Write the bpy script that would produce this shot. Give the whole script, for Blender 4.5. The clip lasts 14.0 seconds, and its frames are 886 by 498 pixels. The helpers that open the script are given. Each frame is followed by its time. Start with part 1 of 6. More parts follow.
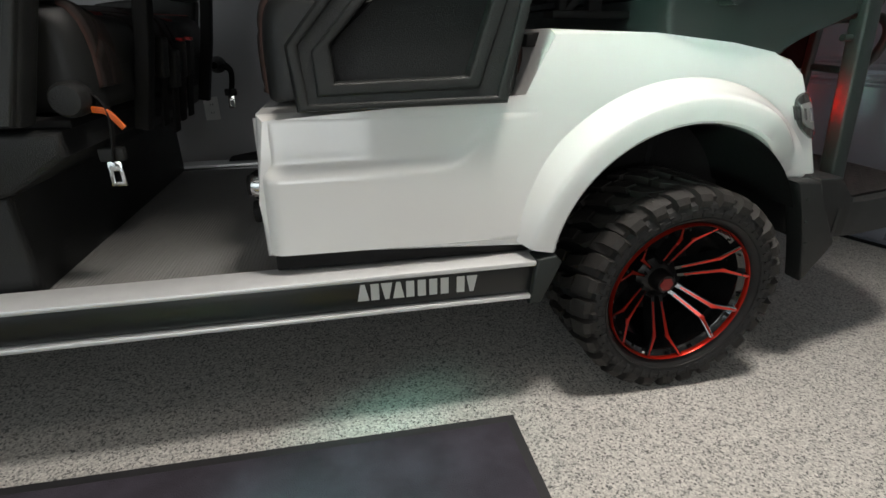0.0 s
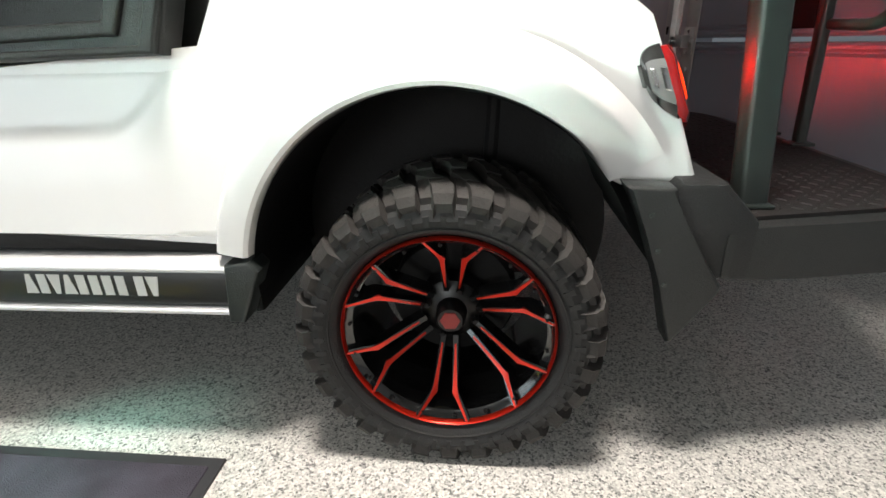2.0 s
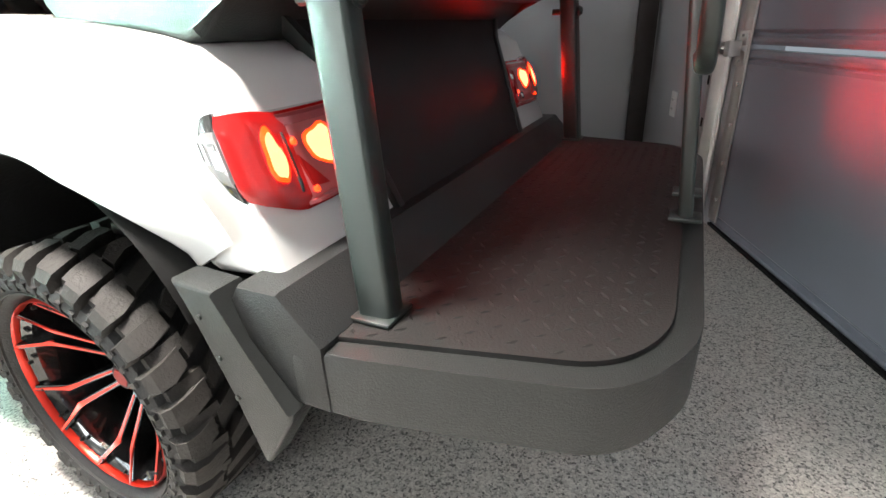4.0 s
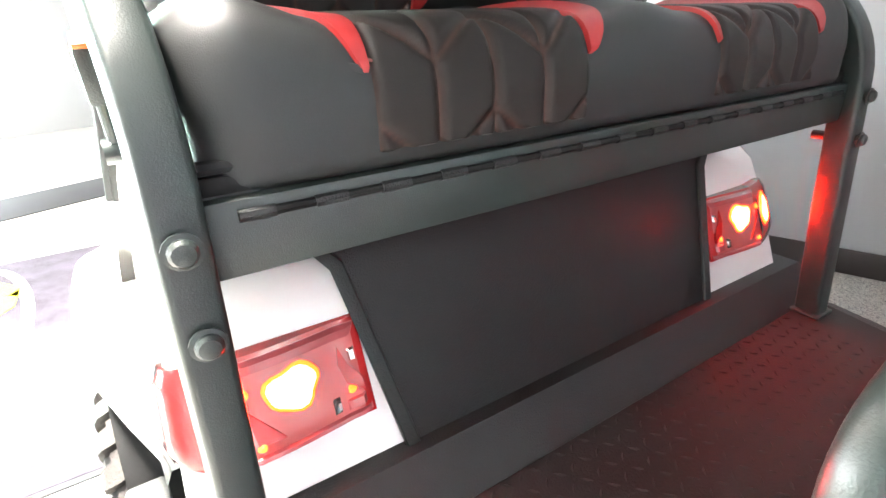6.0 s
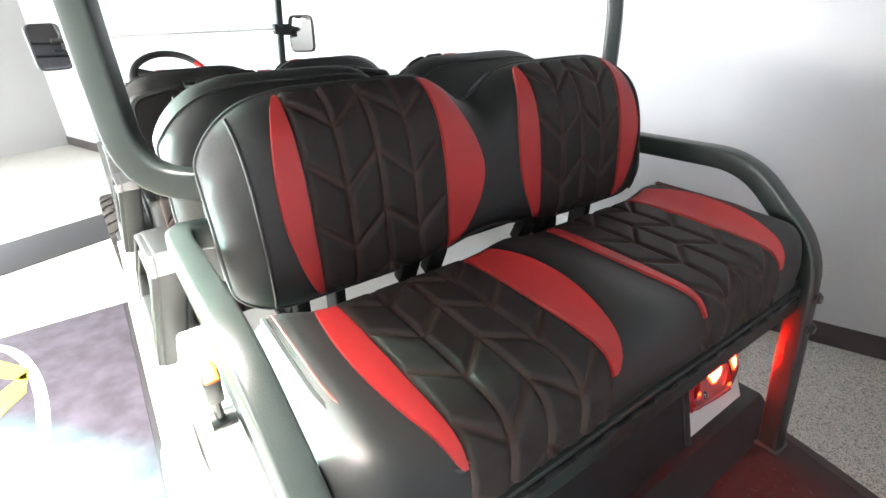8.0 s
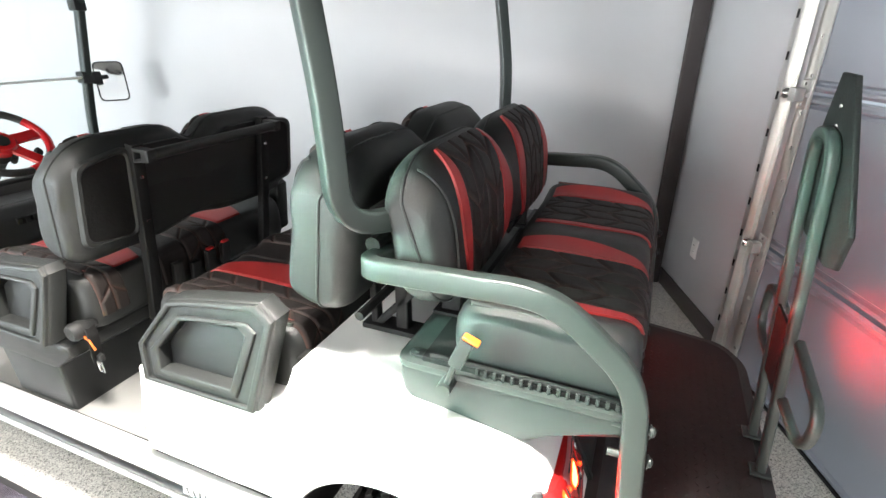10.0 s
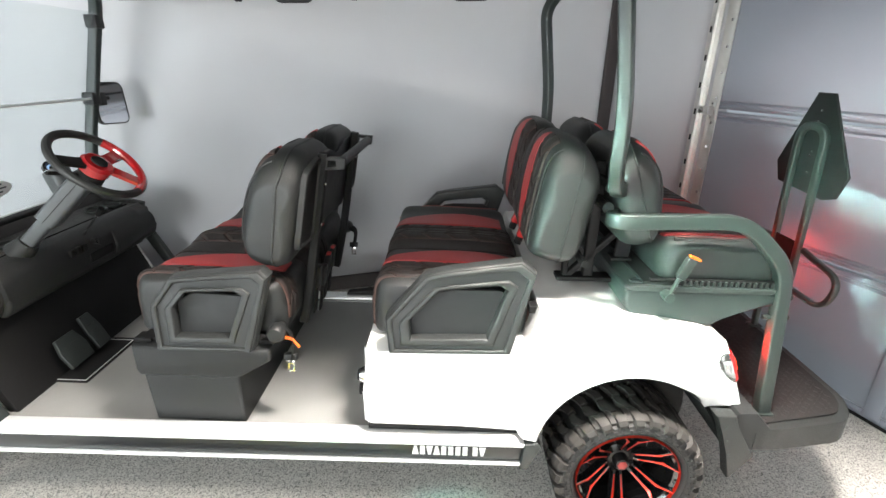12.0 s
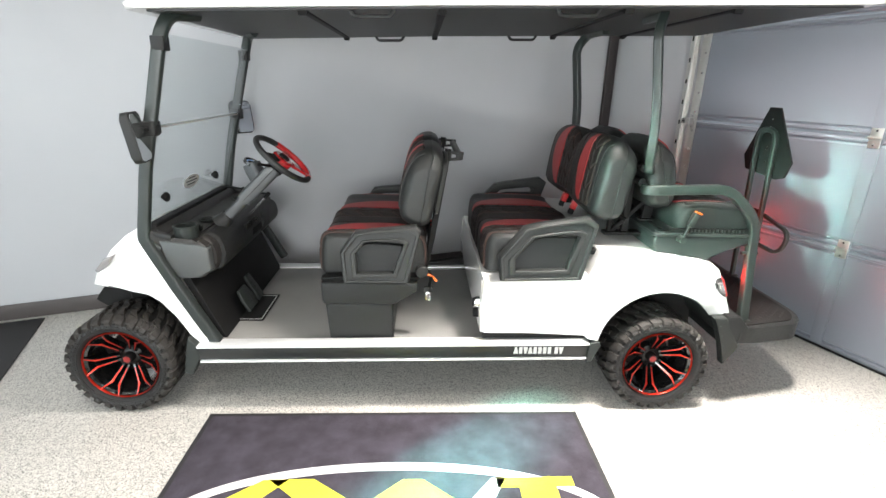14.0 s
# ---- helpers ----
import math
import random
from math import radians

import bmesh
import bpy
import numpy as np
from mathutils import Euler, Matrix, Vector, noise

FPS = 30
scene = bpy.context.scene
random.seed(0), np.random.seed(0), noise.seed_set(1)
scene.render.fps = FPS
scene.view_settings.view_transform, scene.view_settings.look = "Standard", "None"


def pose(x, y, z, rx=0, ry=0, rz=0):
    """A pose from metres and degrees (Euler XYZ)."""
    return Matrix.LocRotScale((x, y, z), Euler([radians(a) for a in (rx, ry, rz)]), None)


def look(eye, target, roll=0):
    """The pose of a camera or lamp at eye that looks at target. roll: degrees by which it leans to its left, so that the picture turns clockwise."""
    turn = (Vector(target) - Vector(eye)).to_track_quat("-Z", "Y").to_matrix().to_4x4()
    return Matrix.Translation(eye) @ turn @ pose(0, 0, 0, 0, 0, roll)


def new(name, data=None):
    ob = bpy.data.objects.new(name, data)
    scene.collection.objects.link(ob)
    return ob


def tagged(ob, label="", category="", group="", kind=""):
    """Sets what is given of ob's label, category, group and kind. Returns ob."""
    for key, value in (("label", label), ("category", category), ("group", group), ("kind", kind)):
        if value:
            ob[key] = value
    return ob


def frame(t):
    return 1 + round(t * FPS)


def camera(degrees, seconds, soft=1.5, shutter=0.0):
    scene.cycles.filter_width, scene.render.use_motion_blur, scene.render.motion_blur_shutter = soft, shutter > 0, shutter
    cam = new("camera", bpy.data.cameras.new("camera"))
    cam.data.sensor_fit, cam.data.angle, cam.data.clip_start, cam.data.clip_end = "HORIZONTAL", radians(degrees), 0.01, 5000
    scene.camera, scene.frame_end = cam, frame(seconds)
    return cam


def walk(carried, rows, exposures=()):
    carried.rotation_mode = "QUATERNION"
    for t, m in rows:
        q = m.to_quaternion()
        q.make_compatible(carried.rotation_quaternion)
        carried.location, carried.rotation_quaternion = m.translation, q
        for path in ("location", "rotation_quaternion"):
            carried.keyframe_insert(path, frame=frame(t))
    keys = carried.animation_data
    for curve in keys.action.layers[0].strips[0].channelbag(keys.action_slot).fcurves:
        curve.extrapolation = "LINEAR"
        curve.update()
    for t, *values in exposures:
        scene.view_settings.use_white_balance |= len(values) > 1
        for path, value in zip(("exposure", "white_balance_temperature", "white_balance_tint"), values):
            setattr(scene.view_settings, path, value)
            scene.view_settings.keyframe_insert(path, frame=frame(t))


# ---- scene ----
cam = camera(84.2, 14.0)
PATH = [
    (0, (-0.721, -0.852, 0.788), (-0.364, 0.948, -0.008), -0.0),
    (0.5, (-0.56, -0.837, 0.626), (-0.387, 1.009, -0.123), -0.2),
    (1, (-0.36, -0.788, 0.616), (-0.356, 1.075, -0.112), -0.4),
    (1.5, (-0.152, -0.751, 0.653), (-0.263, 1.106, -0.082), -0.6),
    (2, (0.064, -0.652, 0.684), (-0.124, 1.178, -0.1), -1.4),
    (2.5, (0.303, -0.557, 0.69), (0.032, 1.262, -0.097), -2.0),
    (3, (0.499, -0.509, 0.717), (0.117, 1.262, -0.13), -1.8),
    (3.2, (0.572, -0.481, 0.723), (0.142, 1.289, -0.102), -1.8),
    (5.3, (0.879, 0.042, 0.838), (-0.558, 1.164, 0.015), -2.4),
    (5.5, (0.842, 0.074, 0.865), (-0.64, 1.138, 0.045), -1.9),
    (6, (0.823, 0.152, 0.992), (-0.74, 1.086, 0.166), -2.3),
    (6.5, (0.776, 0.19, 1.115), (-0.778, 1.118, 0.265), -2.5),
    (7, (0.738, 0.204, 1.272), (-0.79, 1.149, 0.394), -2.4),
    (7.5, (0.733, 0.164, 1.368), (-0.78, 1.126, 0.482), -2.1),
    (7.7, (0.735, 0.143, 1.391), (-0.77, 1.116, 0.504), -1.9),
    (9.8, (0.474, -0.564, 1.541), (-0.35, 1.063, 0.723), -0.6),
    (10, (0.384, -0.632, 1.537), (-0.326, 1.055, 0.729), -0.2),
    (10.5, (0.139, -0.783, 1.543), (-0.271, 1.013, 0.762), 0.5),
    (11, (-0.073, -0.978, 1.528), (-0.346, 0.856, 0.779), 1.0),
    (11.5, (-0.368, -1.114, 1.521), (-0.524, 0.744, 0.798), 1.3),
    (12, (-0.62, -1.272, 1.519), (-0.642, 0.601, 0.819), 1.5),
    (12.5, (-0.814, -1.486, 1.521), (-0.798, 0.391, 0.83), 1.6),
    (13, (-1.026, -1.659, 1.498), (-0.992, 0.224, 0.825), 1.6),
    (13.5, (-1.129, -1.841, 1.533), (-1.042, 0.042, 0.866), 1.7),
    (14, (-1.183, -2.06, 1.543), (-1.087, -0.168, 0.901), 1.5),
]

# ---- light ----
EXPOSURES = [(0, -2.05), (1.0, -2.2), (1.5, -2.05), (2.0, -1.0), (2.5, -0.5), (3.2, -0.45), (5.3, 2.3), (6.5, 2.55), (7.7, 2.15), (9.8, 1.2), (10.5, 1.02), (11.5, 0.70), (12.5, 0.55), (13.2, 0.42), (14, 0.2)]
walk(cam, [(t, look(e, g, r)) for t, e, g, r in PATH], EXPOSURES)

world = bpy.data.worlds.new("world")
scene.world = world
world.use_nodes = True
world.node_tree.nodes["Background"].inputs[0].default_value = (0.8, 0.9, 1.0, 1)
world.node_tree.nodes["Background"].inputs[1].default_value = 0.3

TURN = 21.0                      # the room stands askew to the cart
ROOM = pose(0, 0, 0, 0, 0, TURN)
C = 0.687                        # the cart's middle line
CF = 0.600                       # and at the windscreen
U1, V1 = 1.50, 2.28              # door wall, grey wall
U0, V0 = -6.6, -5.6
CEIL = 2.9


def area(name, m, sx, sy, power, colour):
    d = bpy.data.lights.new(name, "AREA")
    d.shape, d.size, d.size_y, d.energy, d.color = "RECTANGLE", sx, sy, power, colour
    ob = new(name, d)
    ob.matrix_world = m
    return ob


# ceiling fixtures, in the room's own directions: deep-set panels that throw their light down
FIXTURES = [(-4.9, -0.25), (-2.5, -0.25), (-0.1, -0.11), (-4.9, -3.4), (-2.5, -3.4), (-0.1, -3.4)]
POWERS = [8, 14, 124, 6, 6, 6]
for (fu, fv), watts in zip(FIXTURES, POWERS):
    lamp = area("ceiling_lamp", ROOM @ pose(fu, fv, CEIL - 0.07), 0.50, 0.36, watts, (1.0, 0.93, 0.865))
    lamp.data.spread = radians(122 if watts > 100 else 108)
# daylight through the shop front, an added fill light, and the green-tinted low beam through the end pane
area("window_and_fill_light", ROOM @ pose(U0 + 0.25, -2.2, 1.45, 0, -90, 0), 2.2, 4.4, 36, (0.95, 0.97, 1.0))
S_U0, S_U1, S_Z0, S_Z1 = -5.2, -2.5, 0.55, 2.45      # unseen glazing added behind the camera to hold a fill light
# added lamp to even the light on the walls; its source is unseen
area("window_and_fill_light", ROOM @ pose((S_U0 + S_U1) / 2, V0 + 0.12, (S_Z0 + S_Z1) / 2, 90, 0, 0), S_U1 - S_U0 - 0.1, S_Z1 - S_Z0 - 0.1, 215, (0.98, 0.975, 0.96))
GOAL = Vector((-0.135, -0.014, 1.02))
WAY = Vector((0.80, 0.56, -0.11)).normalized()
beam = area("tinted_pane_light", look(GOAL - WAY * 6.3, GOAL), 0.48, 0.80, 5.2, (0.58, 1.0, 0.84))
beam.data.spread = radians(5)
# a second shaft of it falls on the mat
shaft = area("tinted_pane_light", look(ROOM @ Vector((U0 + 0.3, -1.8, 2.2)), (-1.00, -0.42, 0.0)), 0.32, 0.30, 7.0, (0.36, 1.0, 0.86))
shaft.data.spread = radians(3)
# what the reflectors of the two lit tail lamps throw straight back
for y in (0.205, 2 * C - 0.205):
    glow = area("tail_lamp_light", look((0.385, y, 0.612), (1.385, y, 0.575)), 0.05, 0.04, 0.42, (1.0, 0.03, 0.03))
    glow.data.spread = radians(32)


# ---- materials ----
def material(name, colour, rough=0.5, metal=0.0, coat=0.0, vary=0.0, scale=8.0, bump=0.0, bump_scale=120.0, rough_vary=0.0,
             spec=0.5):
    m = bpy.data.materials.new(name)
    m.use_nodes = True
    nt = m.node_tree
    b = nt.nodes["Principled BSDF"]
    b.inputs["Base Color"].default_value = (*colour, 1)
    b.inputs["Roughness"].default_value = rough
    b.inputs["Metallic"].default_value = metal
    b.inputs["Coat Weight"].default_value = coat
    b.inputs["Specular IOR Level"].default_value = spec
    b.inputs["Coat Roughness"].default_value = 0.06
    tc = nt.nodes.new("ShaderNodeTexCoord")
    if vary or rough_vary:
        n = nt.nodes.new("ShaderNodeTexNoise")
        n.inputs["Scale"].default_value, n.inputs["Detail"].default_value, n.inputs["Roughness"].default_value = scale, 5, 0.55
        nt.links.new(tc.outputs["Object"], n.inputs["Vector"])
        if vary:
            r = nt.nodes.new("ShaderNodeMapRange")
            r.inputs["From Min"].default_value, r.inputs["From Max"].default_value = 0.1, 0.9
            r.inputs["To Min"].default_value, r.inputs["To Max"].default_value = 1 - vary, 1 + vary
            mx = nt.nodes.new("ShaderNodeMix")
            mx.data_type, mx.blend_type = "RGBA", "MULTIPLY"
            mx.inputs[0].default_value = 1
            mx.inputs[6].default_value = (*colour, 1)
            nt.links.new(n.outputs["Fac"], r.inputs["Value"])
            nt.links.new(r.outputs["Result"], mx.inputs[7])
            nt.links.new(mx.outputs[2], b.inputs["Base Color"])
        if rough_vary:
            r2 = nt.nodes.new("ShaderNodeMapRange")
            r2.inputs["From Min"].default_value, r2.inputs["From Max"].default_value = 0.1, 0.9
            r2.inputs["To Min"].default_value, r2.inputs["To Max"].default_value = rough - rough_vary, rough + rough_vary
            nt.links.new(n.outputs["Fac"], r2.inputs["Value"])
            nt.links.new(r2.outputs["Result"], b.inputs["Roughness"])
    if bump:
        n2 = nt.nodes.new("ShaderNodeTexNoise")
        n2.inputs["Scale"].default_value, n2.inputs["Detail"].default_value = bump_scale, 4
        bp = nt.nodes.new("ShaderNodeBump")
        bp.inputs["Strength"].default_value, bp.inputs["Distance"].default_value = bump, 0.004
        nt.links.new(tc.outputs["Object"], n2.inputs["Vector"])
        nt.links.new(n2.outputs["Fac"], bp.inputs["Height"])
        nt.links.new(bp.outputs["Normal"], b.inputs["Normal"])
    return m


def glowing(name, colour, strength):
    m = material(name, colour, 0.3)
    b = m.node_tree.nodes["Principled BSDF"]
    b.inputs["Emission Color"].default_value = (*colour, 1)
    b.inputs["Emission Strength"].default_value = strength
    return m


def glass(name, colour, rough=0.0, alpha=0.2):
    """A thin clear sheet: mostly see-through, with a true gloss."""
    m = bpy.data.materials.new(name)
    m.use_nodes = True
    nt = m.node_tree
    nt.nodes.clear()
    out = nt.nodes.new("ShaderNodeOutputMaterial")
    tr = nt.nodes.new("ShaderNodeBsdfTransparent")
    gl = nt.nodes.new("ShaderNodeBsdfGlossy")
    mx = nt.nodes.new("ShaderNodeMixShader")
    lw = nt.nodes.new("ShaderNodeLayerWeight")
    lw.inputs["Blend"].default_value = 0.5
    fr = nt.nodes.new("ShaderNodeMath")
    fr.operation = "POWER"
    fr.inputs[1].default_value = 4.0
    nt.links.new(lw.outputs["Facing"], fr.inputs[0])
    ad = nt.nodes.new("ShaderNodeMath")
    ad.inputs[1].default_value = 0.03
    nt.links.new(fr.outputs[0], ad.inputs[0])
    tr.inputs["Color"].default_value = (*colour, 1)
    gl.inputs["Roughness"].default_value = rough
    nt.links.new(ad.outputs[0], mx.inputs[0])
    nt.links.new(tr.outputs[0], mx.inputs[1])
    nt.links.new(gl.outputs[0], mx.inputs[2])
    nt.links.new(mx.outputs[0], out.inputs[0])
    return m


def flake_floor():
    """Epoxy with grey, white and black chips, sealed and glossy."""
    m = bpy.data.materials.new("flake_epoxy")
    m.use_nodes = True
    nt = m.node_tree
    b = nt.nodes["Principled BSDF"]
    tc = nt.nodes.new("ShaderNodeTexCoord")
    cols = []
    for scale in (255.0, 420.0):
        v = nt.nodes.new("ShaderNodeTexVoronoi")
        v.inputs["Scale"].default_value = scale
        nt.links.new(tc.outputs["Object"], v.inputs["Vector"])
        sep = nt.nodes.new("ShaderNodeSeparateColor")
        nt.links.new(v.outputs["Color"], sep.inputs[0])
        ramp = nt.nodes.new("ShaderNodeValToRGB")
        ramp.color_ramp.interpolation = "CONSTANT"
        e = ramp.color_ramp.elements
        e[0].position, e[0].color = 0.0, (0.035, 0.036, 0.036, 1)
        e[1].position, e[1].color = 0.10, (0.20, 0.20, 0.19, 1)
        for pos, g in ((0.23, 0.42), (0.50, 0.56), (0.80, 0.68)):
            el = e.new(pos)
            el.color = (g * 1.03, g, g * 0.93, 1)
        nt.links.new(sep.outputs[0], ramp.inputs[0])
        cols.append(ramp.outputs[0])
    mx = nt.nodes.new("ShaderNodeMix")
    mx.data_type = "RGBA"
    mx.inputs[0].default_value = 0.28
    nt.links.new(cols[0], mx.inputs[6])
    nt.links.new(cols[1], mx.inputs[7])
    n = nt.nodes.new("ShaderNodeTexNoise")
    n.inputs["Scale"].default_value, n.inputs["Detail"].default_value = 1.7, 5
    nt.links.new(tc.outputs["Object"], n.inputs["Vector"])
    r = nt.nodes.new("ShaderNodeMapRange")
    r.inputs["To Min"].default_value, r.inputs["To Max"].default_value = 0.85, 1.12
    nt.links.new(n.outputs["Fac"], r.inputs["Value"])
    m2 = nt.nodes.new("ShaderNodeMix")
    m2.data_type, m2.blend_type = "RGBA", "MULTIPLY"
    m2.inputs[0].default_value = 1
    nt.links.new(mx.outputs[2], m2.inputs[6])
    nt.links.new(r.outputs[0], m2.inputs[7])
    nt.links.new(m2.outputs[2], b.inputs["Base Color"])
    b.inputs["Roughness"].default_value = 0.32
    bp = nt.nodes.new("ShaderNodeBump")
    bp.inputs["Strength"].default_value, bp.inputs["Distance"].default_value = 0.15, 0.002
    n3 = nt.nodes.new("ShaderNodeTexNoise")
    n3.inputs["Scale"].default_value = 90
    nt.links.new(tc.outputs["Object"], n3.inputs["Vector"])
    nt.links.new(n3.outputs["Fac"], bp.inputs["Height"])
    nt.links.new(bp.outputs["Normal"], b.inputs["Normal"])
    return m


M_FLOOR = flake_floor()
M_WALL = material("grey_wall_paint", (0.425, 0.430, 0.446), 0.42, vary=0.05, scale=1.5, bump=0.12, bump_scale=160)
M_WHITEWALL = material("light_wall_paint", (0.34, 0.34, 0.335), 0.6, vary=0.04, scale=1.2, bump=0.1)
M_CEIL = material("ceiling_paint", (0.42, 0.42, 0.415), 0.8, vary=0.04, scale=2)
M_DOOR = material("grey_door_steel", (0.185, 0.20, 0.235), 0.30, vary=0.03, scale=0.9, bump=0.05, bump_scale=200)
M_BASE = material("dark_rubber_base", (0.055, 0.047, 0.045), 0.5, vary=0.2, scale=6)
M_POST = material("dark_brown_trim", (0.03, 0.024, 0.024), 0.45, vary=0.2, scale=5)
M_GALV = material("galvanised_steel", (0.56, 0.55, 0.53), 0.36, 0.9, vary=0.16, scale=14, rough_vary=0.1)
M_PLATE = material("white_plastic", (0.8, 0.8, 0.78), 0.4, vary=0.03, scale=20)
M_MAT = material("dark_pile_mat", (0.044, 0.038, 0.052), 0.95, vary=0.75, scale=9, bump=0.9, bump_scale=420)
M_MATEDGE = material("black_rubber_edge", (0.02, 0.02, 0.022), 0.6, vary=0.2)
M_MATWHITE = material("white_pile", (0.7, 0.7, 0.7), 0.95, vary=0.1, scale=30, bump=0.8, bump_scale=420)
M_MATYELLOW = material("yellow_pile", (0.75, 0.66, 0.05), 0.95, vary=0.12, scale=30, bump=0.8, bump_scale=420)
M_WHITE = material("white_gelcoat", (0.81, 0.81, 0.79), 0.22, coat=0.6, vary=0.025, scale=3, bump=0.02, bump_scale=60)
M_BLACKPL = material("textured_black_plastic", (0.0185, 0.0194, 0.0194), 0.44, vary=0.18, scale=9, bump=0.35, bump_scale=420, rough_vary=0.08, spec=0.28)
M_GREYPL = material("dark_grey_plastic", (0.024, 0.029, 0.0275), 0.38, vary=0.14, scale=7, bump=0.25, bump_scale=420, rough_vary=0.07, spec=0.33)
M_HIP = material("satin_black_plastic", (0.0215, 0.0232, 0.0226), 0.40, vary=0.16, scale=8, bump=0.3, bump_scale=420, rough_vary=0.07, spec=0.32)
M_DASH = material("brown_grey_plastic", (0.028, 0.026, 0.0245), 0.40, vary=0.2, scale=7, bump=0.3, bump_scale=420, rough_vary=0.08, spec=0.36)
M_COLUMN = material("light_grey_plastic", (0.050, 0.055, 0.058), 0.38, vary=0.12, scale=12, bump=0.2, bump_scale=420, rough_vary=0.06)
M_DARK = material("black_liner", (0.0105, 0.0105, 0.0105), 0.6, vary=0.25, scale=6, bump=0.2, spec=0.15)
# base colour carries some of the tinted beam's green, for tubes it misses
M_TUBE = material("green_cast_coated_tube", (0.019, 0.026, 0.0235), 0.34, vary=0.12, scale=18, bump=0.12, bump_scale=700, rough_vary=0.06)
M_VINYL = material("black_vinyl", (0.0128, 0.0140, 0.0134), 0.52, vary=0.16, scale=12, bump=0.13, bump_scale=900, rough_vary=0.06, spec=0.52)
M_QUILT = material("dark_brown_quilted_vinyl", (0.0175, 0.0138, 0.0122), 0.56, vary=0.2, scale=14, bump=0.15, bump_scale=900, rough_vary=0.06, spec=0.28)
qn = M_QUILT.node_tree
qa = qn.nodes.new("ShaderNodeAttribute")
qa.attribute_name = "seam"
qm = qn.nodes.new("ShaderNodeMix")
qm.data_type = "RGBA"
qsrc = qn.nodes["Principled BSDF"].inputs["Base Color"].links[0].from_socket
qn.links.new(qa.outputs["Fac"], qm.inputs[0])
qn.links.new(qsrc, qm.inputs[6])
qm.inputs[7].default_value = (0.062, 0.030, 0.023, 1)
qn.links.new(qm.outputs[2], qn.nodes["Principled BSDF"].inputs["Base Color"])
M_RED = material("red_vinyl", (0.35, 0.020, 0.020), 0.46, vary=0.1, scale=14, bump=0.13, bump_scale=900)
M_STITCH = material("red_thread", (0.20, 0.06, 0.05), 0.8, vary=0.2, scale=80)
M_RUBBER = material("tyre_rubber", (0.018, 0.018, 0.018), 0.62, vary=0.35, scale=11, bump=0.3, bump_scale=260, rough_vary=0.1, spec=0.3)
M_LUG = material("dusty_tread_rubber", (0.027, 0.0245, 0.0225), 0.66, vary=0.5, scale=16, bump=0.4, bump_scale=200, spec=0.35)
M_GLOSSBLACK = material("gloss_black_alloy", (0.008, 0.008, 0.008), 0.14, 0.0, coat=0.8, vary=0.1)
M_HUB = material("satin_black_hub", (0.006, 0.006, 0.006), 0.34, vary=0.2, scale=30, spec=0.3)
M_REDPAINT = material("red_milled_alloy", (0.62, 0.026, 0.011), 0.30, 0.72, coat=0.4, vary=0.08)
M_CHROME = material("bright_metal", (0.75, 0.75, 0.74), 0.16, 1.0, vary=0.05)
M_SILVER = material("brushed_aluminium", (0.78, 0.79, 0.79), 0.36, 0.35, vary=0.06, scale=30)
M_BAND = material("black_sill_band", (0.014, 0.016, 0.016), 0.3, vary=0.15, scale=12)
M_LETTER = material("silver_letter", (0.66, 0.67, 0.64), 0.4, vary=0.05)
M_CARTFLOOR = material("grey_rubber_floor", (0.25, 0.248, 0.24), 0.62, vary=0.09, scale=8, bump=0.3, bump_scale=300)
M_DECK = material("black_tread_plate", (0.0135, 0.0125, 0.012), 0.72, vary=0.35, scale=10, bump=0.3, bump_scale=260, spec=0.3)
M_LENSRED = material("red_lamp_lens", (0.42, 0.012, 0.012), 0.12, coat=0.8)
M_LENSCLEAR = material("clear_lamp_lens", (0.20, 0.19, 0.19), 0.10, coat=0.8)
M_LENSPINK = material("pale_red_lens", (0.52, 0.115, 0.11), 0.12, coat=0.8)
M_LENSDARK = material("smoked_lamp_edge", (0.03, 0.028, 0.028), 0.12, coat=0.8)
M_LENSROSE = material("rose_lamp_lens", (0.38, 0.075, 0.08), 0.12, coat=0.8)
M_LED = glowing("lit_lamp_element", (1.0, 0.0095, 0.0036), 105)
M_LEDHALO = glowing("amber_lamp_halo", (1.0, 0.045, 0.004), 2.6)
M_ORANGE = material("orange_plastic", (0.72, 0.13, 0.012), 0.4)
M_BADGE = material("dull_red_badge", (0.22, 0.012, 0.010), 0.45, vary=0.2, scale=60)
M_REDBTN = material("red_plastic", (0.55, 0.02, 0.02), 0.4)
M_MIRROR = material("mirror_glass", (0.85, 0.87, 0.88), 0.03, 1.0)
M_GLASS = glass("windscreen_acrylic", (0.94, 0.96, 0.96))
M_ROOFUNDER = material("black_roof_lining", (0.022, 0.021, 0.021), 0.5, vary=0.2, scale=6, bump=0.2)
M_REDGLOSS = material("gloss_red_plastic", (0.45, 0.012, 0.015), 0.15, coat=0.8)
M_SCREEN = glowing("lit_gauge_face", (0.35, 0.55, 0.9), 0.22)
M_MIDGREY = material("mid_grey_plastic", (0.062, 0.066, 0.066), 0.36, vary=0.1, scale=8, bump=0.2, bump_scale=420, rough_vary=0.05)
M_PANEL = glowing("lit_ceiling_diffuser", (1.0, 0.97, 0.92), 3.0)
M_DAY = glowing("daylight_and_fill_glow", (0.85, 0.95, 1.0), 5.0)


# ---- mesh helpers ----
def finish(name, bm, mat, smooth=35):
    me = bpy.data.meshes.new(name)
    bmesh.ops.recalc_face_normals(bm, faces=bm.faces)
    bm.to_mesh(me)
    bm.free()
    me.materials.append(mat)
    if smooth:
        me.polygons.foreach_set("use_smooth", [True] * len(me.polygons))
        me.set_sharp_from_angle(angle=radians(smooth))
    return me


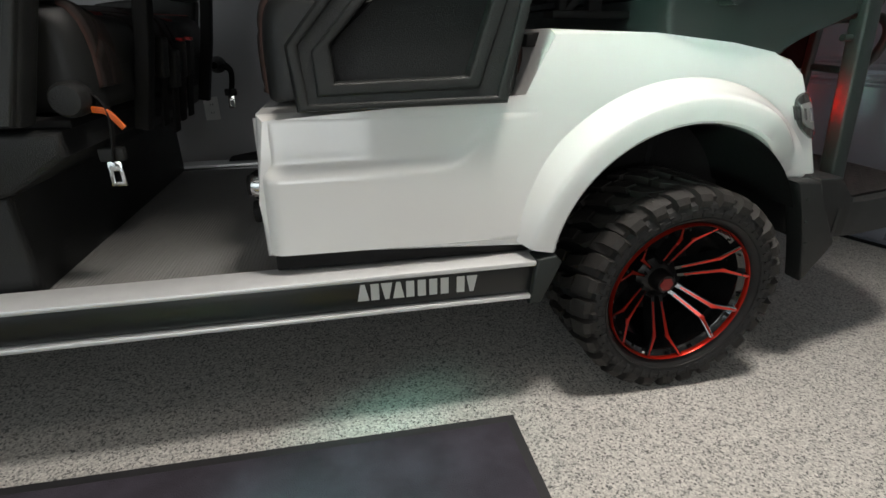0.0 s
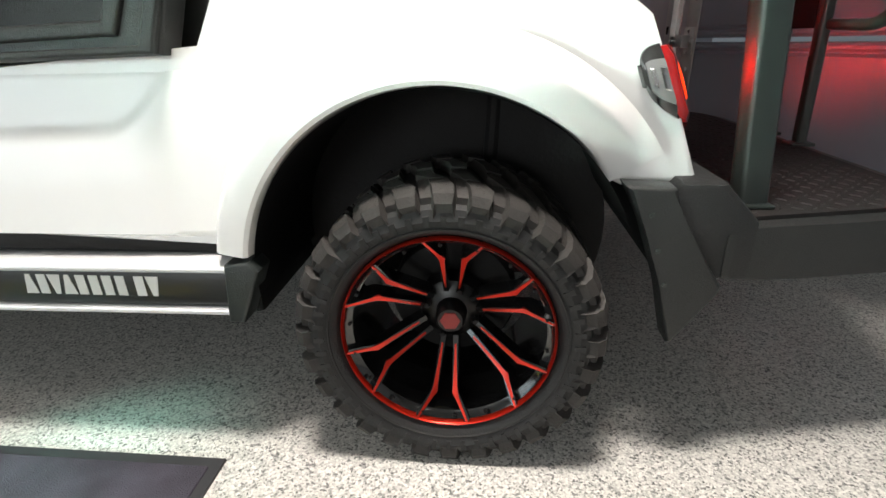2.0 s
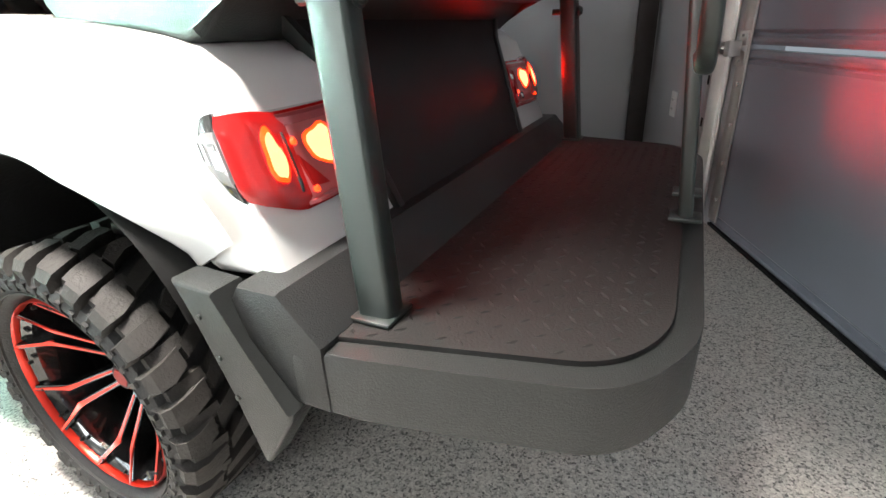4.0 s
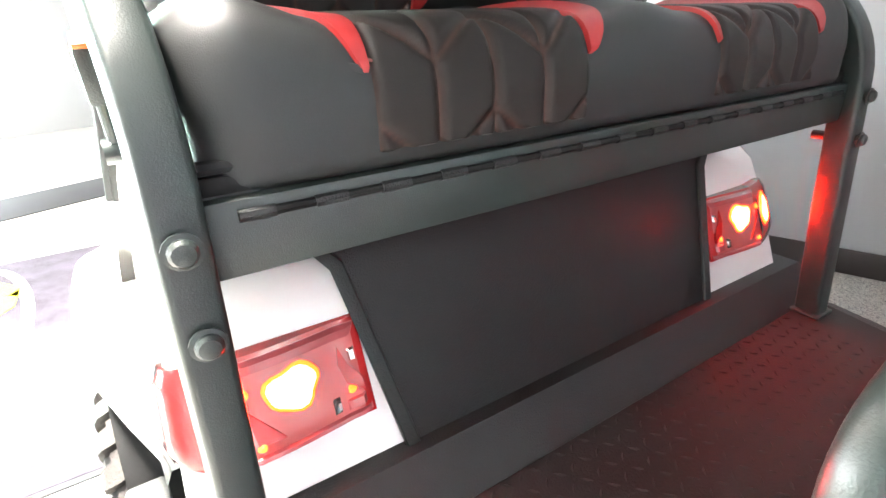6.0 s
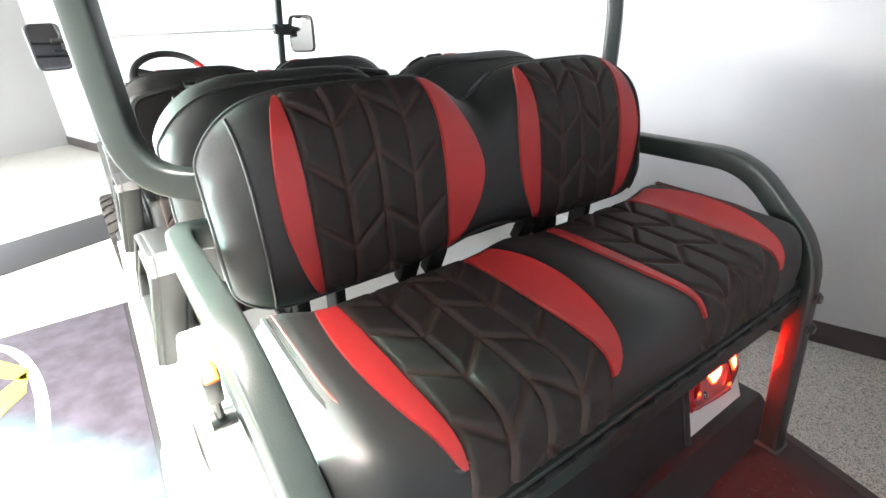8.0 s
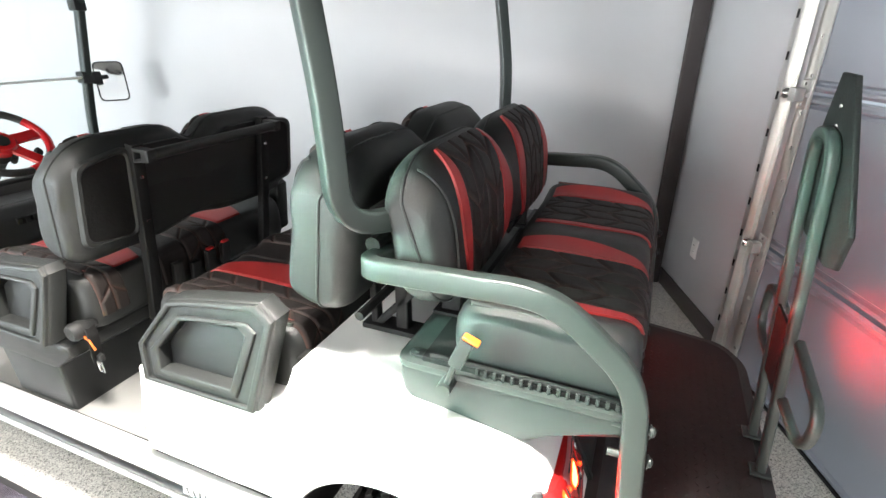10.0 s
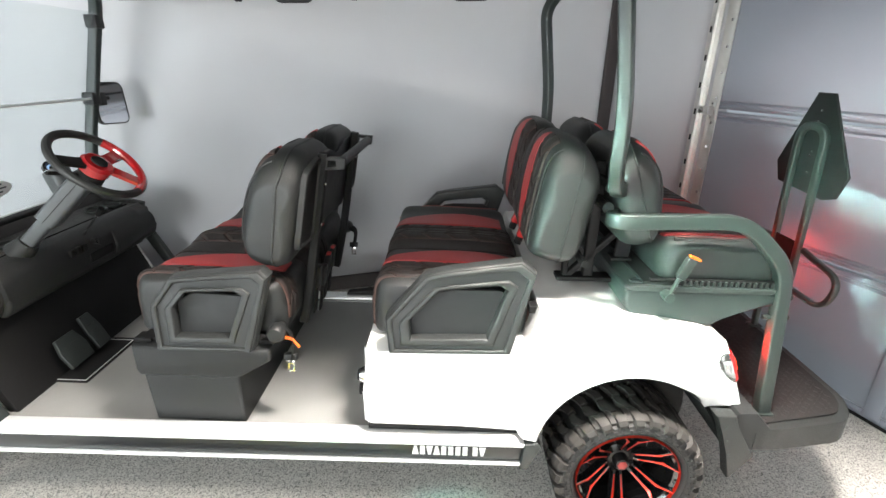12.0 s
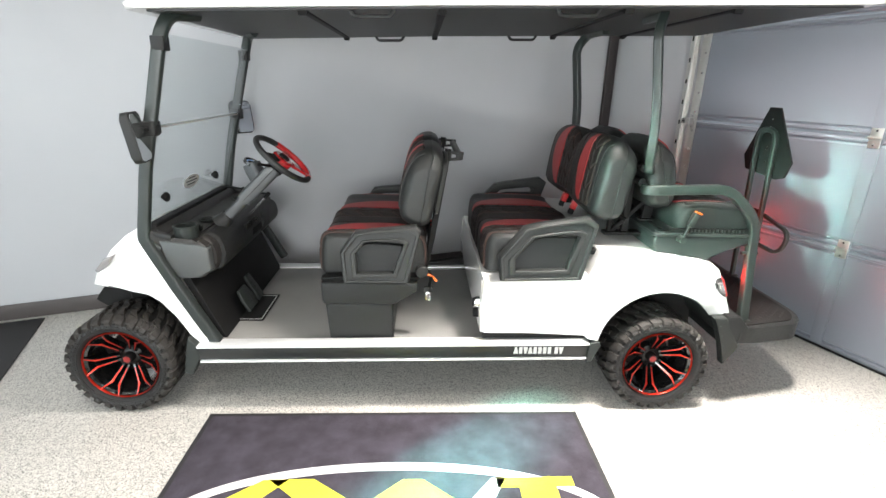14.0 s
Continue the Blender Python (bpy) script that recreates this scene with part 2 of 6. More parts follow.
def part(name, bm, mat, parent, label="", smooth=35):
    ob = new(name, finish(name, bm, mat, smooth))
    if parent:
        ob.parent = parent
    return tagged(ob, label)


def share(name, mesh, parent, m):
    ob = new(name, mesh)
    ob.parent = parent
    ob.matrix_basis = m
    return ob


def holder(name, label, category, at=(0, 0, 0), group="", kind=""):
    ob = new(name)
    ob.empty_display_size = 0.05
    ob.location = at
    return tagged(ob, label, category, group, kind)


def loop_bevel(bm, pick, width, seg):
    edges = [e for e in bm.edges if pick(e)]
    if edges and width > 0:
        bmesh.ops.bevel(bm, geom=edges, offset=width, segments=seg, profile=0.5, affect="EDGES", clamp_overlap=True)


def extrude_poly(poly, lift, a, b, width=0.0, seg=3, all_edges=False):
    """A solid from a flat outline; lift(p, q, s) gives the place of outline point (p, q) at s = a or b."""
    bm = bmesh.new()
    va = [bm.verts.new(lift(p, q, a)) for p, q in poly]
    vb = [bm.verts.new(lift(p, q, b)) for p, q in poly]
    bm.faces.new(va)
    bm.faces.new(vb[::-1])
    n = len(poly)
    for i in range(n):
        bm.faces.new((va[i], vb[i], vb[(i + 1) % n], va[(i + 1) % n]))
    ends = set(va), set(vb)
    loop_bevel(bm, lambda e: all_edges or any(e.verts[0] in s and e.verts[1] in s for s in ends), width, seg)
    return bm


def side(poly, y0, y1, width=0.0, seg=3, all_edges=False):
    return extrude_poly(poly, lambda p, q, s: (p, s, q), y0, y1, width, seg, all_edges)


def plan(poly, z0, z1, width=0.0, seg=3, all_edges=False):
    return extrude_poly(poly, lambda p, q, s: (p, q, s), z0, z1, width, seg, all_edges)


def cross(poly, x0, x1, width=0.0, seg=3, all_edges=False):
    return extrude_poly(poly, lambda p, q, s: (s, p, q), x0, x1, width, seg, all_edges)


def box(lo, hi, width=0.0, seg=2):
    (x0, y0, z0), (x1, y1, z1) = lo, hi
    return plan([(x0, y0), (x1, y0), (x1, y1), (x0, y1)], z0, z1, width, seg, True)


def ring(outer, inner, y0, y1, width=0.0, seg=2):
    """A flat frame: two outlines of as many points, in x and z."""
    bm = bmesh.new()
    n = len(outer)
    rows = [[bm.verts.new((p, y, q)) for p, q in o] for o, y in ((outer, y0), (outer, y1), (inner, y1), (inner, y0))]
    for r in range(4):
        a, b = rows[r], rows[(r + 1) % 4]
        for i in range(n):
            bm.faces.new((a[i], b[i], b[(i + 1) % n], a[(i + 1) % n]))
    sets = [set(r) for r in rows]
    loop_bevel(bm, lambda e: any(e.verts[0] in s and e.verts[1] in s for s in sets), width, seg)
    return bm


def fillet(points, r, n=6, closed=False):
    """A path with its corners rounded."""
    pts = [Vector(p) for p in points]
    out = []
    k = len(pts)
    for i, p in enumerate(pts):
        if not closed and i in (0, k - 1):
            out.append(p)
            continue
        a, b = pts[i - 1] - p, pts[(i + 1) % k] - p
        d = min(r, a.length * 0.48, b.length * 0.48)
        s, e = p + a.normalized() * d, p + b.normalized() * d
        for j in range(n + 1):
            t = j / n
            out.append((1 - t) ** 2 * s + 2 * t * (1 - t) * p + t * t * e)
    return out


def sweep(points, profile, closed=False, up=(0, 0, 1)):
    """A tube along a path; the profile lies across it."""
    bm = bmesh.new()
    pts = [Vector(p) for p in points]
    n = len(pts)
    rings = []
    prev = None
    for i, p in enumerate(pts):
        if closed:
            t = (pts[(i + 1) % n] - pts[i - 1]).normalized()
        else:
            t = (pts[min(i + 1, n - 1)] - pts[max(i - 1, 0)]).normalized()
        if prev is None:
            ref = Vector(up)
            if abs(ref.dot(t)) > 0.95:
                ref = Vector((0, 1, 0)) if abs(t.y) < 0.9 else Vector((1, 0, 0))
            nrm = (ref - t * ref.dot(t)).normalized()
        else:
            nrm = (prev - t * prev.dot(t)).normalized()
        prev = nrm
        bi = t.cross(nrm)
        rings.append([bm.verts.new(p + nrm * b + bi * a) for a, b in profile])
    m = len(profile)
    for i in range(n if closed else n - 1):
        a, b = rings[i], rings[(i + 1) % n]
        for j in range(m):
            bm.faces.new((a[j], a[(j + 1) % m], b[(j + 1) % m], b[j]))
    if not closed:
        bm.faces.new(rings[0])
        bm.faces.new(rings[-1][::-1])
    return bm


def circle(r, n=12):
    return [(r * math.cos(2 * math.pi * i / n), r * math.sin(2 * math.pi * i / n)) for i in range(n)]


def rounded(w, h, r, n=3):
    out = []
    for cx, cy, a0 in ((w / 2 - r, h / 2 - r, 0), (-w / 2 + r, h / 2 - r, 90), (-w / 2 + r, -h / 2 + r, 180), (w / 2 - r, -h / 2 + r, 270)):
        for i in range(n + 1):
            a = radians(a0 + 90 * i / n)
            out.append((cx + r * math.cos(a), cy + r * math.sin(a)))
    return out


def lathe(profile, n=48, axis="y"):
    """Turns (radius, along) pairs round the axis."""
    bm = bmesh.new()
    rings = []
    for r, s in profile:
        row = []
        for i in range(n):
            a = 2 * math.pi * i / n
            row.append(bm.verts.new((r * math.cos(a), s, r * math.sin(a)) if axis == "y" else (r * math.cos(a), r * math.sin(a), s)))
        rings.append(row)
    for a, b in zip(rings, rings[1:]):
        for i in range(n):
            bm.faces.new((a[i], a[(i + 1) % n], b[(i + 1) % n], b[i]))
    bmesh.ops.remove_doubles(bm, verts=bm.verts, dist=1e-6)
    return bm


def move(bm, m):
    bmesh.ops.transform(bm, matrix=m, verts=bm.verts)
    return bm


def join(*bms):
    out = bms[0]
    for b in bms[1:]:
        me = bpy.data.meshes.new("tmp")
        b.to_mesh(me)
        b.free()
        out.from_mesh(me)
        bpy.data.meshes.remove(me)
    return out


def far(bm, mid=C):
    """Mirrors a piece to the cart's other side."""
    for v in bm.verts:
        v.co.y = 2 * mid - v.co.y
    bmesh.ops.reverse_faces(bm, faces=bm.faces)
    return bm


def rod(a, b, r, n=10):
    return sweep([a, b], circle(r, n))


# ---- the room ----
def room_box(name, lo, hi, mat, label, category="wall"):
    ob = part(name, move(box(lo, hi), ROOM), mat, None, label, 0)
    return tagged(ob, category=category, kind="structure")


room_box("floor", (U0 - 0.2, V0 - 0.2, -0.12), (U1 + 0.2, V1 + 0.2, 0), M_FLOOR, "speckled grey and white flake epoxy floor", "floor")
room_box("ceiling", (U0 - 0.2, V0 - 0.2, CEIL), (U1 + 0.2, V1 + 0.2, CEIL + 0.1), M_CEIL, "plain grey painted ceiling over the showroom", "ceiling")
room_box("wall_north", (U0, V1, 0), (U1 + 0.15, V1 + 0.15, CEIL), M_WALL, "smooth blue-grey painted showroom wall")
room_box("wall_south_1", (U0, V0 - 0.15, 0), (S_U0, V0, CEIL), M_WHITEWALL, "plain light painted wall beside the added side glazing")
room_box("wall_south_2", (S_U1, V0 - 0.15, 0), (U1, V0, CEIL), M_WHITEWALL, "plain light painted wall at the added side glazing's end")
room_box("wall_south_3", (S_U0, V0 - 0.15, S_Z1), (S_U1, V0, CEIL), M_WHITEWALL, "plain light painted wall over the added side glazing")
room_box("wall_south_4", (S_U0, V0 - 0.15, 0), (S_U1, V0, S_Z0), M_WHITEWALL, "plain light painted wall under the added side glazing")
# unseen glazing and glowing backdrop, added round the fill lamp
glaze = holder("added_window", "unseen side glazing in dark frames, added for a fill light", "window", kind="structure")
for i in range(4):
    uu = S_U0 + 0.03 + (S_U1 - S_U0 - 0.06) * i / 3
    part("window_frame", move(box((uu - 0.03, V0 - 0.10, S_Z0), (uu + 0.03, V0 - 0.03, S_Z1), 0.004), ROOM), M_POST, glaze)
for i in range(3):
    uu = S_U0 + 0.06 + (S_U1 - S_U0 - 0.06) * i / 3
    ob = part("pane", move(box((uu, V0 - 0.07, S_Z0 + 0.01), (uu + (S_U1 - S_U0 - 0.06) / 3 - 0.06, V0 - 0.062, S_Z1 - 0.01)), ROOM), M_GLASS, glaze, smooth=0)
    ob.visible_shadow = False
room_box("added_backdrop", (S_U0 - 2, V0 - 2.6, -0.5), (S_U1 + 2, V0 - 2.5, 4), M_DAY, "glowing sheet added behind the unseen side glazing", "backdrop")
D_V0, D_V1, D_TOP = -1.30, 1.36, 2.62      # the garage door's opening
room_box("wall_east_1", (U1, D_V1, 0), (U1 + 0.15, V1, CEIL), M_WALL, "blue-grey painted wall beside the garage door")
room_box("wall_east_2", (U1, V0, 0), (U1 + 0.15, D_V0, CEIL), M_WALL, "blue-grey painted wall beyond the garage door")
room_box("wall_east_3", (U1, D_V0, D_TOP), (U1 + 0.15, D_V1, CEIL), M_WALL, "blue-grey painted wall over the garage door")
W_V0, W_V1, W_Z0, W_Z1 = -4.6, 0.6, 0.12, 2.45
room_box("wall_west_1", (U0 - 0.15, W_V1, 0), (U0, V1, CEIL), M_WHITEWALL, "light painted wall beside the shop front")
room_box("wall_west_2", (U0 - 0.15, V0, 0), (U0, W_V0, CEIL), M_WHITEWALL, "light painted wall at the shop front's end")
room_box("wall_west_3", (U0 - 0.15, W_V0, W_Z1), (U0, W_V1, CEIL), M_WHITEWALL, "light painted wall over the shop front")
room_box("wall_west_4", (U0 - 0.15, W_V0, 0), (U0, W_V1, W_Z0), M_BASE, "dark kick plate under the shop front")
room_box("backdrop", (U0 - 2.6, W_V0 - 3, -0.5), (U0 - 2.5, W_V1 + 3, 4), M_DAY, "bright daylight outside the shop front", "backdrop")
shop = holder("window_1", "shop front glazing in dark aluminium frames", "window", kind="structure")
for i in range(5):
    vv = W_V0 + (W_V1 - W_V0) * i / 4
    part("window_frame", move(box((U0 - 0.1, vv - 0.03, W_Z0), (U0 - 0.02, vv + 0.03, W_Z1), 0.004), ROOM), M_POST, shop)
for zz in (W_Z0 + 0.03, 1.95, W_Z1 - 0.03):
    part("window_rail", move(box((U0 - 0.095, W_V0, zz - 0.03), (U0 - 0.025, W_V1, zz + 0.03), 0.004), ROOM), M_POST, shop)
for i in range(4):
    a = W_V0 + (W_V1 - W_V0) * i / 4
    ob = part("pane", move(box((U0 - 0.064, a + 0.03, W_Z0 + 0.06), (U0 - 0.056, a + (W_V1 - W_V0) / 4 - 0.03, 1.92)), ROOM), M_GLASS, shop, smooth=0)
    ob.visible_shadow = False
base = holder("baseboard", "dark rubber baseboard along the grey walls", "baseboard", kind="structure")
part("baseboard_run", move(box((U0, V1 - 0.016, 0), (U1 - 0.016, V1 - 0.001, 0.105), 0.004), ROOM), M_BASE, base)
part("baseboard_run", move(box((U1 - 0.016, D_V1 + 0.06, 0), (U1 - 0.001, V1 - 0.017, 0.105), 0.004), ROOM), M_BASE, base)
trim = part("trim", move(box((U1 - 0.115, V1 - 0.05, 0), (U1 - 0.02, V1 - 0.018, CEIL), 0.006), ROOM), M_POST, None, "dark brown vertical trim in the wall corner")
tagged(trim, category="trim", kind="structure")
for fu, fv in FIXTURES:
    lamp = holder("ceiling_light", "flat white ceiling light panel, switched on", "ceiling light", group="ceiling lights")
    part("frame", move(box((fu - 0.45, fv - 0.275, CEIL - 0.045), (fu + 0.45, fv + 0.275, CEIL - 0.001), 0.006), ROOM), M_PLATE, lamp)
    part("diffuser", move(box((fu - 0.415, fv - 0.24, CEIL - 0.06), (fu + 0.415, fv + 0.24, CEIL - 0.046)), ROOM), M_PANEL, lamp, smooth=0)

# the garage door: ribbed steel sections, hinges, and the track at its side
gdoor = holder("door_1", "blue-grey sectional steel garage door, closed", "garage door", kind="structure")
SEC = 0.655
for i in range(4):
    z0, z1 = i * SEC + 0.012, (i + 1) * SEC - 0.004
    prof = [(U1 + 0.05, z0), (U1 + 0.012, z0), (U1 + 0.004, z0 + 0.012), (U1 + 0.004, z0 + 0.022), (U1 + 0.016, z0 + 0.03), (U1 + 0.016, z0 + 0.036),
            (U1 + 0.006, z0 + 0.046), (U1 + 0.006, z1 - 0.046), (U1 + 0.016, z1 - 0.036), (U1 + 0.016, z1 - 0.03), (U1 + 0.004, z1 - 0.022),
            (U1 + 0.004, z1 - 0.012), (U1 + 0.012, z1), (U1 + 0.05, z1)]
    part("door_section", move(side(prof, D_V0, D_V1), ROOM), M_DOOR, gdoor, smooth=25)
part("weather_strip", move(box((U1 + 0.0, D_V0, 0.0), (U1 + 0.05, D_V1, 0.0115), 0.003), ROOM), M_DARK, gdoor)
for vv in (D_V1 - 0.035, 0.10):
    part("stile", move(box((U1 - 0.004, vv - 0.035, 0.03), (U1 + 0.0035, vv + 0.035, 4 * SEC - 0.02), 0.002), ROOM), M_DOOR if vv < 1 else M_GALV, gdoor)
    for i in range(1, 4):
        h = part("hinge", move(join(box((U1 - 0.012, vv - 0.03, i * SEC - 0.055), (U1 - 0.0045, vv + 0.03, i * SEC + 0.055), 0.002),
                                    rod((U1 - 0.016, vv - 0.034, i * SEC), (U1 - 0.016, vv + 0.034, i * SEC), 0.009)), ROOM), M_GALV, gdoor)
        for dz in (-0.04, 0.04):
            part("screw", move(lathe([(0.007, 0), (0.006, 0.003), (0, 0.004)], 8, "z"), ROOM @ pose(U1 - 0.012, vv, i * SEC + dz, 0, -90, 0)), M_CHROME, h)
track = holder("door_track", "galvanised vertical garage door track with brackets", "door track", kind="structure")
TV = D_V1 + 0.03
part("rail", move(plan([(U1 - 0.075, TV - 0.02), (U1 - 0.075, TV + 0.012), (U1 - 0.02, TV + 0.012), (U1 - 0.02, TV - 0.02), (U1 - 0.026, TV - 0.02), (U1 - 0.026, TV + 0.006),
                            (U1 - 0.069, TV + 0.006), (U1 - 0.069, TV - 0.02)], 0.03, D_TOP), ROOM), M_GALV, track)
part("angle_iron", move(join(box((U1 - 0.06, TV + 0.0125, 0.01), (U1 - 0.001, TV + 0.0165, D_TOP), 0.001), box((U1 - 0.005, TV + 0.017, 0.01), (U1 - 0.001, TV + 0.06, D_TOP), 0.001)), ROOM), M_GALV, track)
for i in range(1, 4):
    z = i * SEC
    part("roller", move(join(rod((U1 - 0.048, TV - 0.06, z), (U1 - 0.048, TV, z), 0.006), move(lathe([(0, -0.008), (0.02, -0.008), (0.022, 0), (0.02, 0.008), (0, 0.008)], 16),
         pose(U1 - 0.048, TV - 0.006, z))), ROOM), M_CHROME, track)
    part("roller_bracket", move(box((U1 - 0.06, TV - 0.085, z - 0.025), (U1 - 0.02, TV - 0.045, z + 0.025), 0.003), ROOM), M_GALV, track)
slot = finish("slot", box((-0.0015, -0.006, -0.016), (0.0015, 0.006, 0.016)), M_DARK, 0)
boltm = finish("bolt", lathe([(0.009, 0), (0.008, 0.004), (0, 0.006)], 8, "z"), M_CHROME)
for i in range(14):
    share("slot", slot, track, ROOM @ pose(U1 - 0.076, TV - 0.004, 0.25 + 0.15 * i))
for i in range(17):
    share("bolt", boltm, gdoor, ROOM @ pose(U1 - 0.004, D_V1 - 0.045, 0.12 + 0.14 * i, 0, -90, 0))


def outlet(name, m, label):
    ob = holder(name, label, "power outlet")
    part("cover_plate", move(box((-0.035, -0.006, -0.057), (0.035, 0, 0.057), 0.004, 2), m), M_PLATE, ob)
    for z in (-0.02, 0.02):
        s = part("socket", move(box((-0.016, -0.009, z - 0.014), (0.016, -0.0062, z + 0.014), 0.003), m), M_PLATE, ob)
        for x in (-0.006, 0.006):
            part("slit", move(box((x - 0.0012, -0.0096, z - 0.004), (x + 0.0012, -0.0091, z + 0.005)), m), M_DARK, s, smooth=0)


outlet("power_outlet", ROOM @ pose(-0.60, V1 - 0.0005, 0.45), "white duplex power outlet on the grey wall")
outlet("power_outlet", ROOM @ pose(U1 - 0.0005, 1.90, 0.395, 0, 0, -90), "white duplex power outlet beside the garage door")

# the mat before the cart, with a ring and letter-like shapes woven in
mat_ob = holder("floor_mat", "dark purple-grey logo mat with white ring, on the floor", "floor mat")
MX0, MX1, MY0, MY1 = -2.18, -0.398, -1.26, -0.034
part("mat_sheet", box((MX0 + 0.02, MY0 + 0.02, 0.0), (MX1 - 0.02, MY1 - 0.02, 0.009), 0.003), M_MAT, mat_ob)
part("border", move(ring([(MX0, MY0), (MX1, MY0), (MX1, MY1), (MX0, MY1)], [(MX0 + 0.021, MY0 + 0.021), (MX1 - 0.021, MY0 + 0.021), (MX1 - 0.021, MY1 - 0.021), (MX0 + 0.021, MY1 - 0.021)],
                        -0.006, 0.0), Matrix(((1, 0, 0, 0), (0, 0, 1, 0), (0, -1, 0, 0), (0, 0, 0, 1)))), M_MATEDGE, mat_ob)


# ---- the golf cart ----
cart = holder("golf_cart", "white six-seat golf cart with red and black seats", "golf cart")


def tumble(bm):
    """Leans the flanks inwards towards the top."""
    for v in bm.verts:
        k = 1 - max(0.0, v.co.z - 0.38) * 0.17
        v.co.y = C + (v.co.y - C) * k
    return bm


def taper(bm):
    """Draws the flanks in towards the tail."""
    for v in bm.verts:
        v.co.y = C + (v.co.y - C) * (1 - 0.034 * max(0.0, min(1.0, (v.co.x - 0.06) / 0.22)))
    return bm


def arch(cx, cz, a, b, t0, t1, n=22):
    return [(cx + a * math.cos(radians(t0 + (t1 - t0) * i / n)), cz + b * math.sin(radians(t0 + (t1 - t0) * i / n))) for i in range(n + 1)]


# rear body
REAR_ARCH = arch(-0.015, 0.330, 0.303, 0.302, 30, 172)
rear = [(-0.335, 0.392), (-0.885, 0.394), (-0.888, 0.50), (-0.876, 0.660), (-0.36, 0.672), (-0.322, 0.802), (-0.10, 0.795), (0.08, 0.776), (0.19, 0.757), (0.245, 0.742), (0.285, 0.712),
        (0.320, 0.62), (0.374, 0.478), (0.262, 0.474)] + REAR_ARCH
rear_body = part("rear_body", taper(tumble(side(rear, 0.060, 2 * C - 0.060, 0.035, 4))), M_WHITE, cart, "glossy white moulded rear body")
part("wheel_well", side(arch(-0.015, 0.330, 0.308, 0.307, -20, 200, 30), 0.30, 2 * C - 0.30), M_DARK, cart, "black wheel well lining")
for fl in (False, True):
    bm = bmesh.new()
    rows = []
    for r, y in ((-0.006, 0.30), (-0.006, 0.04), (-0.002, 0.018), (0.004, 0.0125), (0.026, 0.013), (0.042, 0.015), (0.048, 0.018), (0.053, 0.026), (0.058, 0.042), (0.066, 0.058), (0.080, 0.082)):
        fade = lambda a: max(0.0, min(1.0, (66 - a) / 32.0)) ** 1.5 * (1.0 if y < 0.1 else 0.0)
        rows.append([bm.verts.new((-0.015 + (0.303 + r) * math.cos(radians(a)), y + (0.080 - y) * fade(a), 0.330 + (0.302 + r) * math.sin(radians(a)))) for a in range(31, 172, 4)])
    for a, b in zip(rows, rows[1:]):
        for i in range(len(a) - 1):
            bm.faces.new((a[i], a[i + 1], b[i + 1], b[i]))
    part("fender_flare", far(bm) if fl else bm, M_WHITE, cart)
    bm = bmesh.new()
    rows = []
    for y in (0.03, 0.30):
        rows.append([bm.verts.new((-0.015 + 0.296 * math.cos(radians(a)), y, 0.330 + 0.295 * math.sin(radians(a)))) for a in range(20, 186, 5)])
    for i in range(len(rows[0]) - 1):
        bm.faces.new((rows[0][i], rows[0][i + 1], rows[1][i + 1], rows[1][i]))
    part("arch_liner", far(bm) if fl else bm, M_DARK, cart)
    # swage on the flank: below a crease that climbs and fades towards the arch, the skin stands proud
    bm = bmesh.new()
    nx, nz = 60, 40
    grid = []
    for i in range(nx + 1):
        x = -0.884 + (0.884 - 0.330) * i / nx
        t = max(0.0, min(1.0, (x + 0.535) / 0.14))
        e = max(0.0, min(1.0, (x + 0.45) / 0.115))
        crease = 0.556 + 0.006 * (x + 0.87) / 0.33 + 0.085 * t * t * (3 - 2 * t)
        col = []
        for j in range(nz + 1):
            z = 0.394 + (0.652 - 0.394) * j / nz
            w = max(0.0, min(1.0, (crease - z) / 0.030 + 0.5))
            y = 0.0592 - 0.0125 * w * w * (3 - 2 * w) * (1 - 0.5 * t) * (1 - e * e * (3 - 2 * e))
            if i == nx or j in (0, nz):
                y = 0.0606
            y += 0.035 * (1 - math.sqrt(1 - (max(0.0, -0.850 - x) / 0.035) ** 2))
            col.append(bm.verts.new((x, y, z)))
        grid.append(col)
    for i in range(nx):
        for j in range(nz):
            bm.faces.new((grid[i][j], grid[i + 1][j], grid[i + 1][j + 1], grid[i][j + 1]))
    part("flank_swage", far(tumble(bm)) if fl else tumble(bm), M_WHITE, cart, smooth=60)
# sill, floor, plinth
SILL = 0.575                     # middle line between the sills
def sag(bm):
    """The sill drops a little towards the front."""
    for v in bm.verts:
        v.co.z -= 0.017 * max(0.0, -0.9 - v.co.x) / 1.3
    return bm


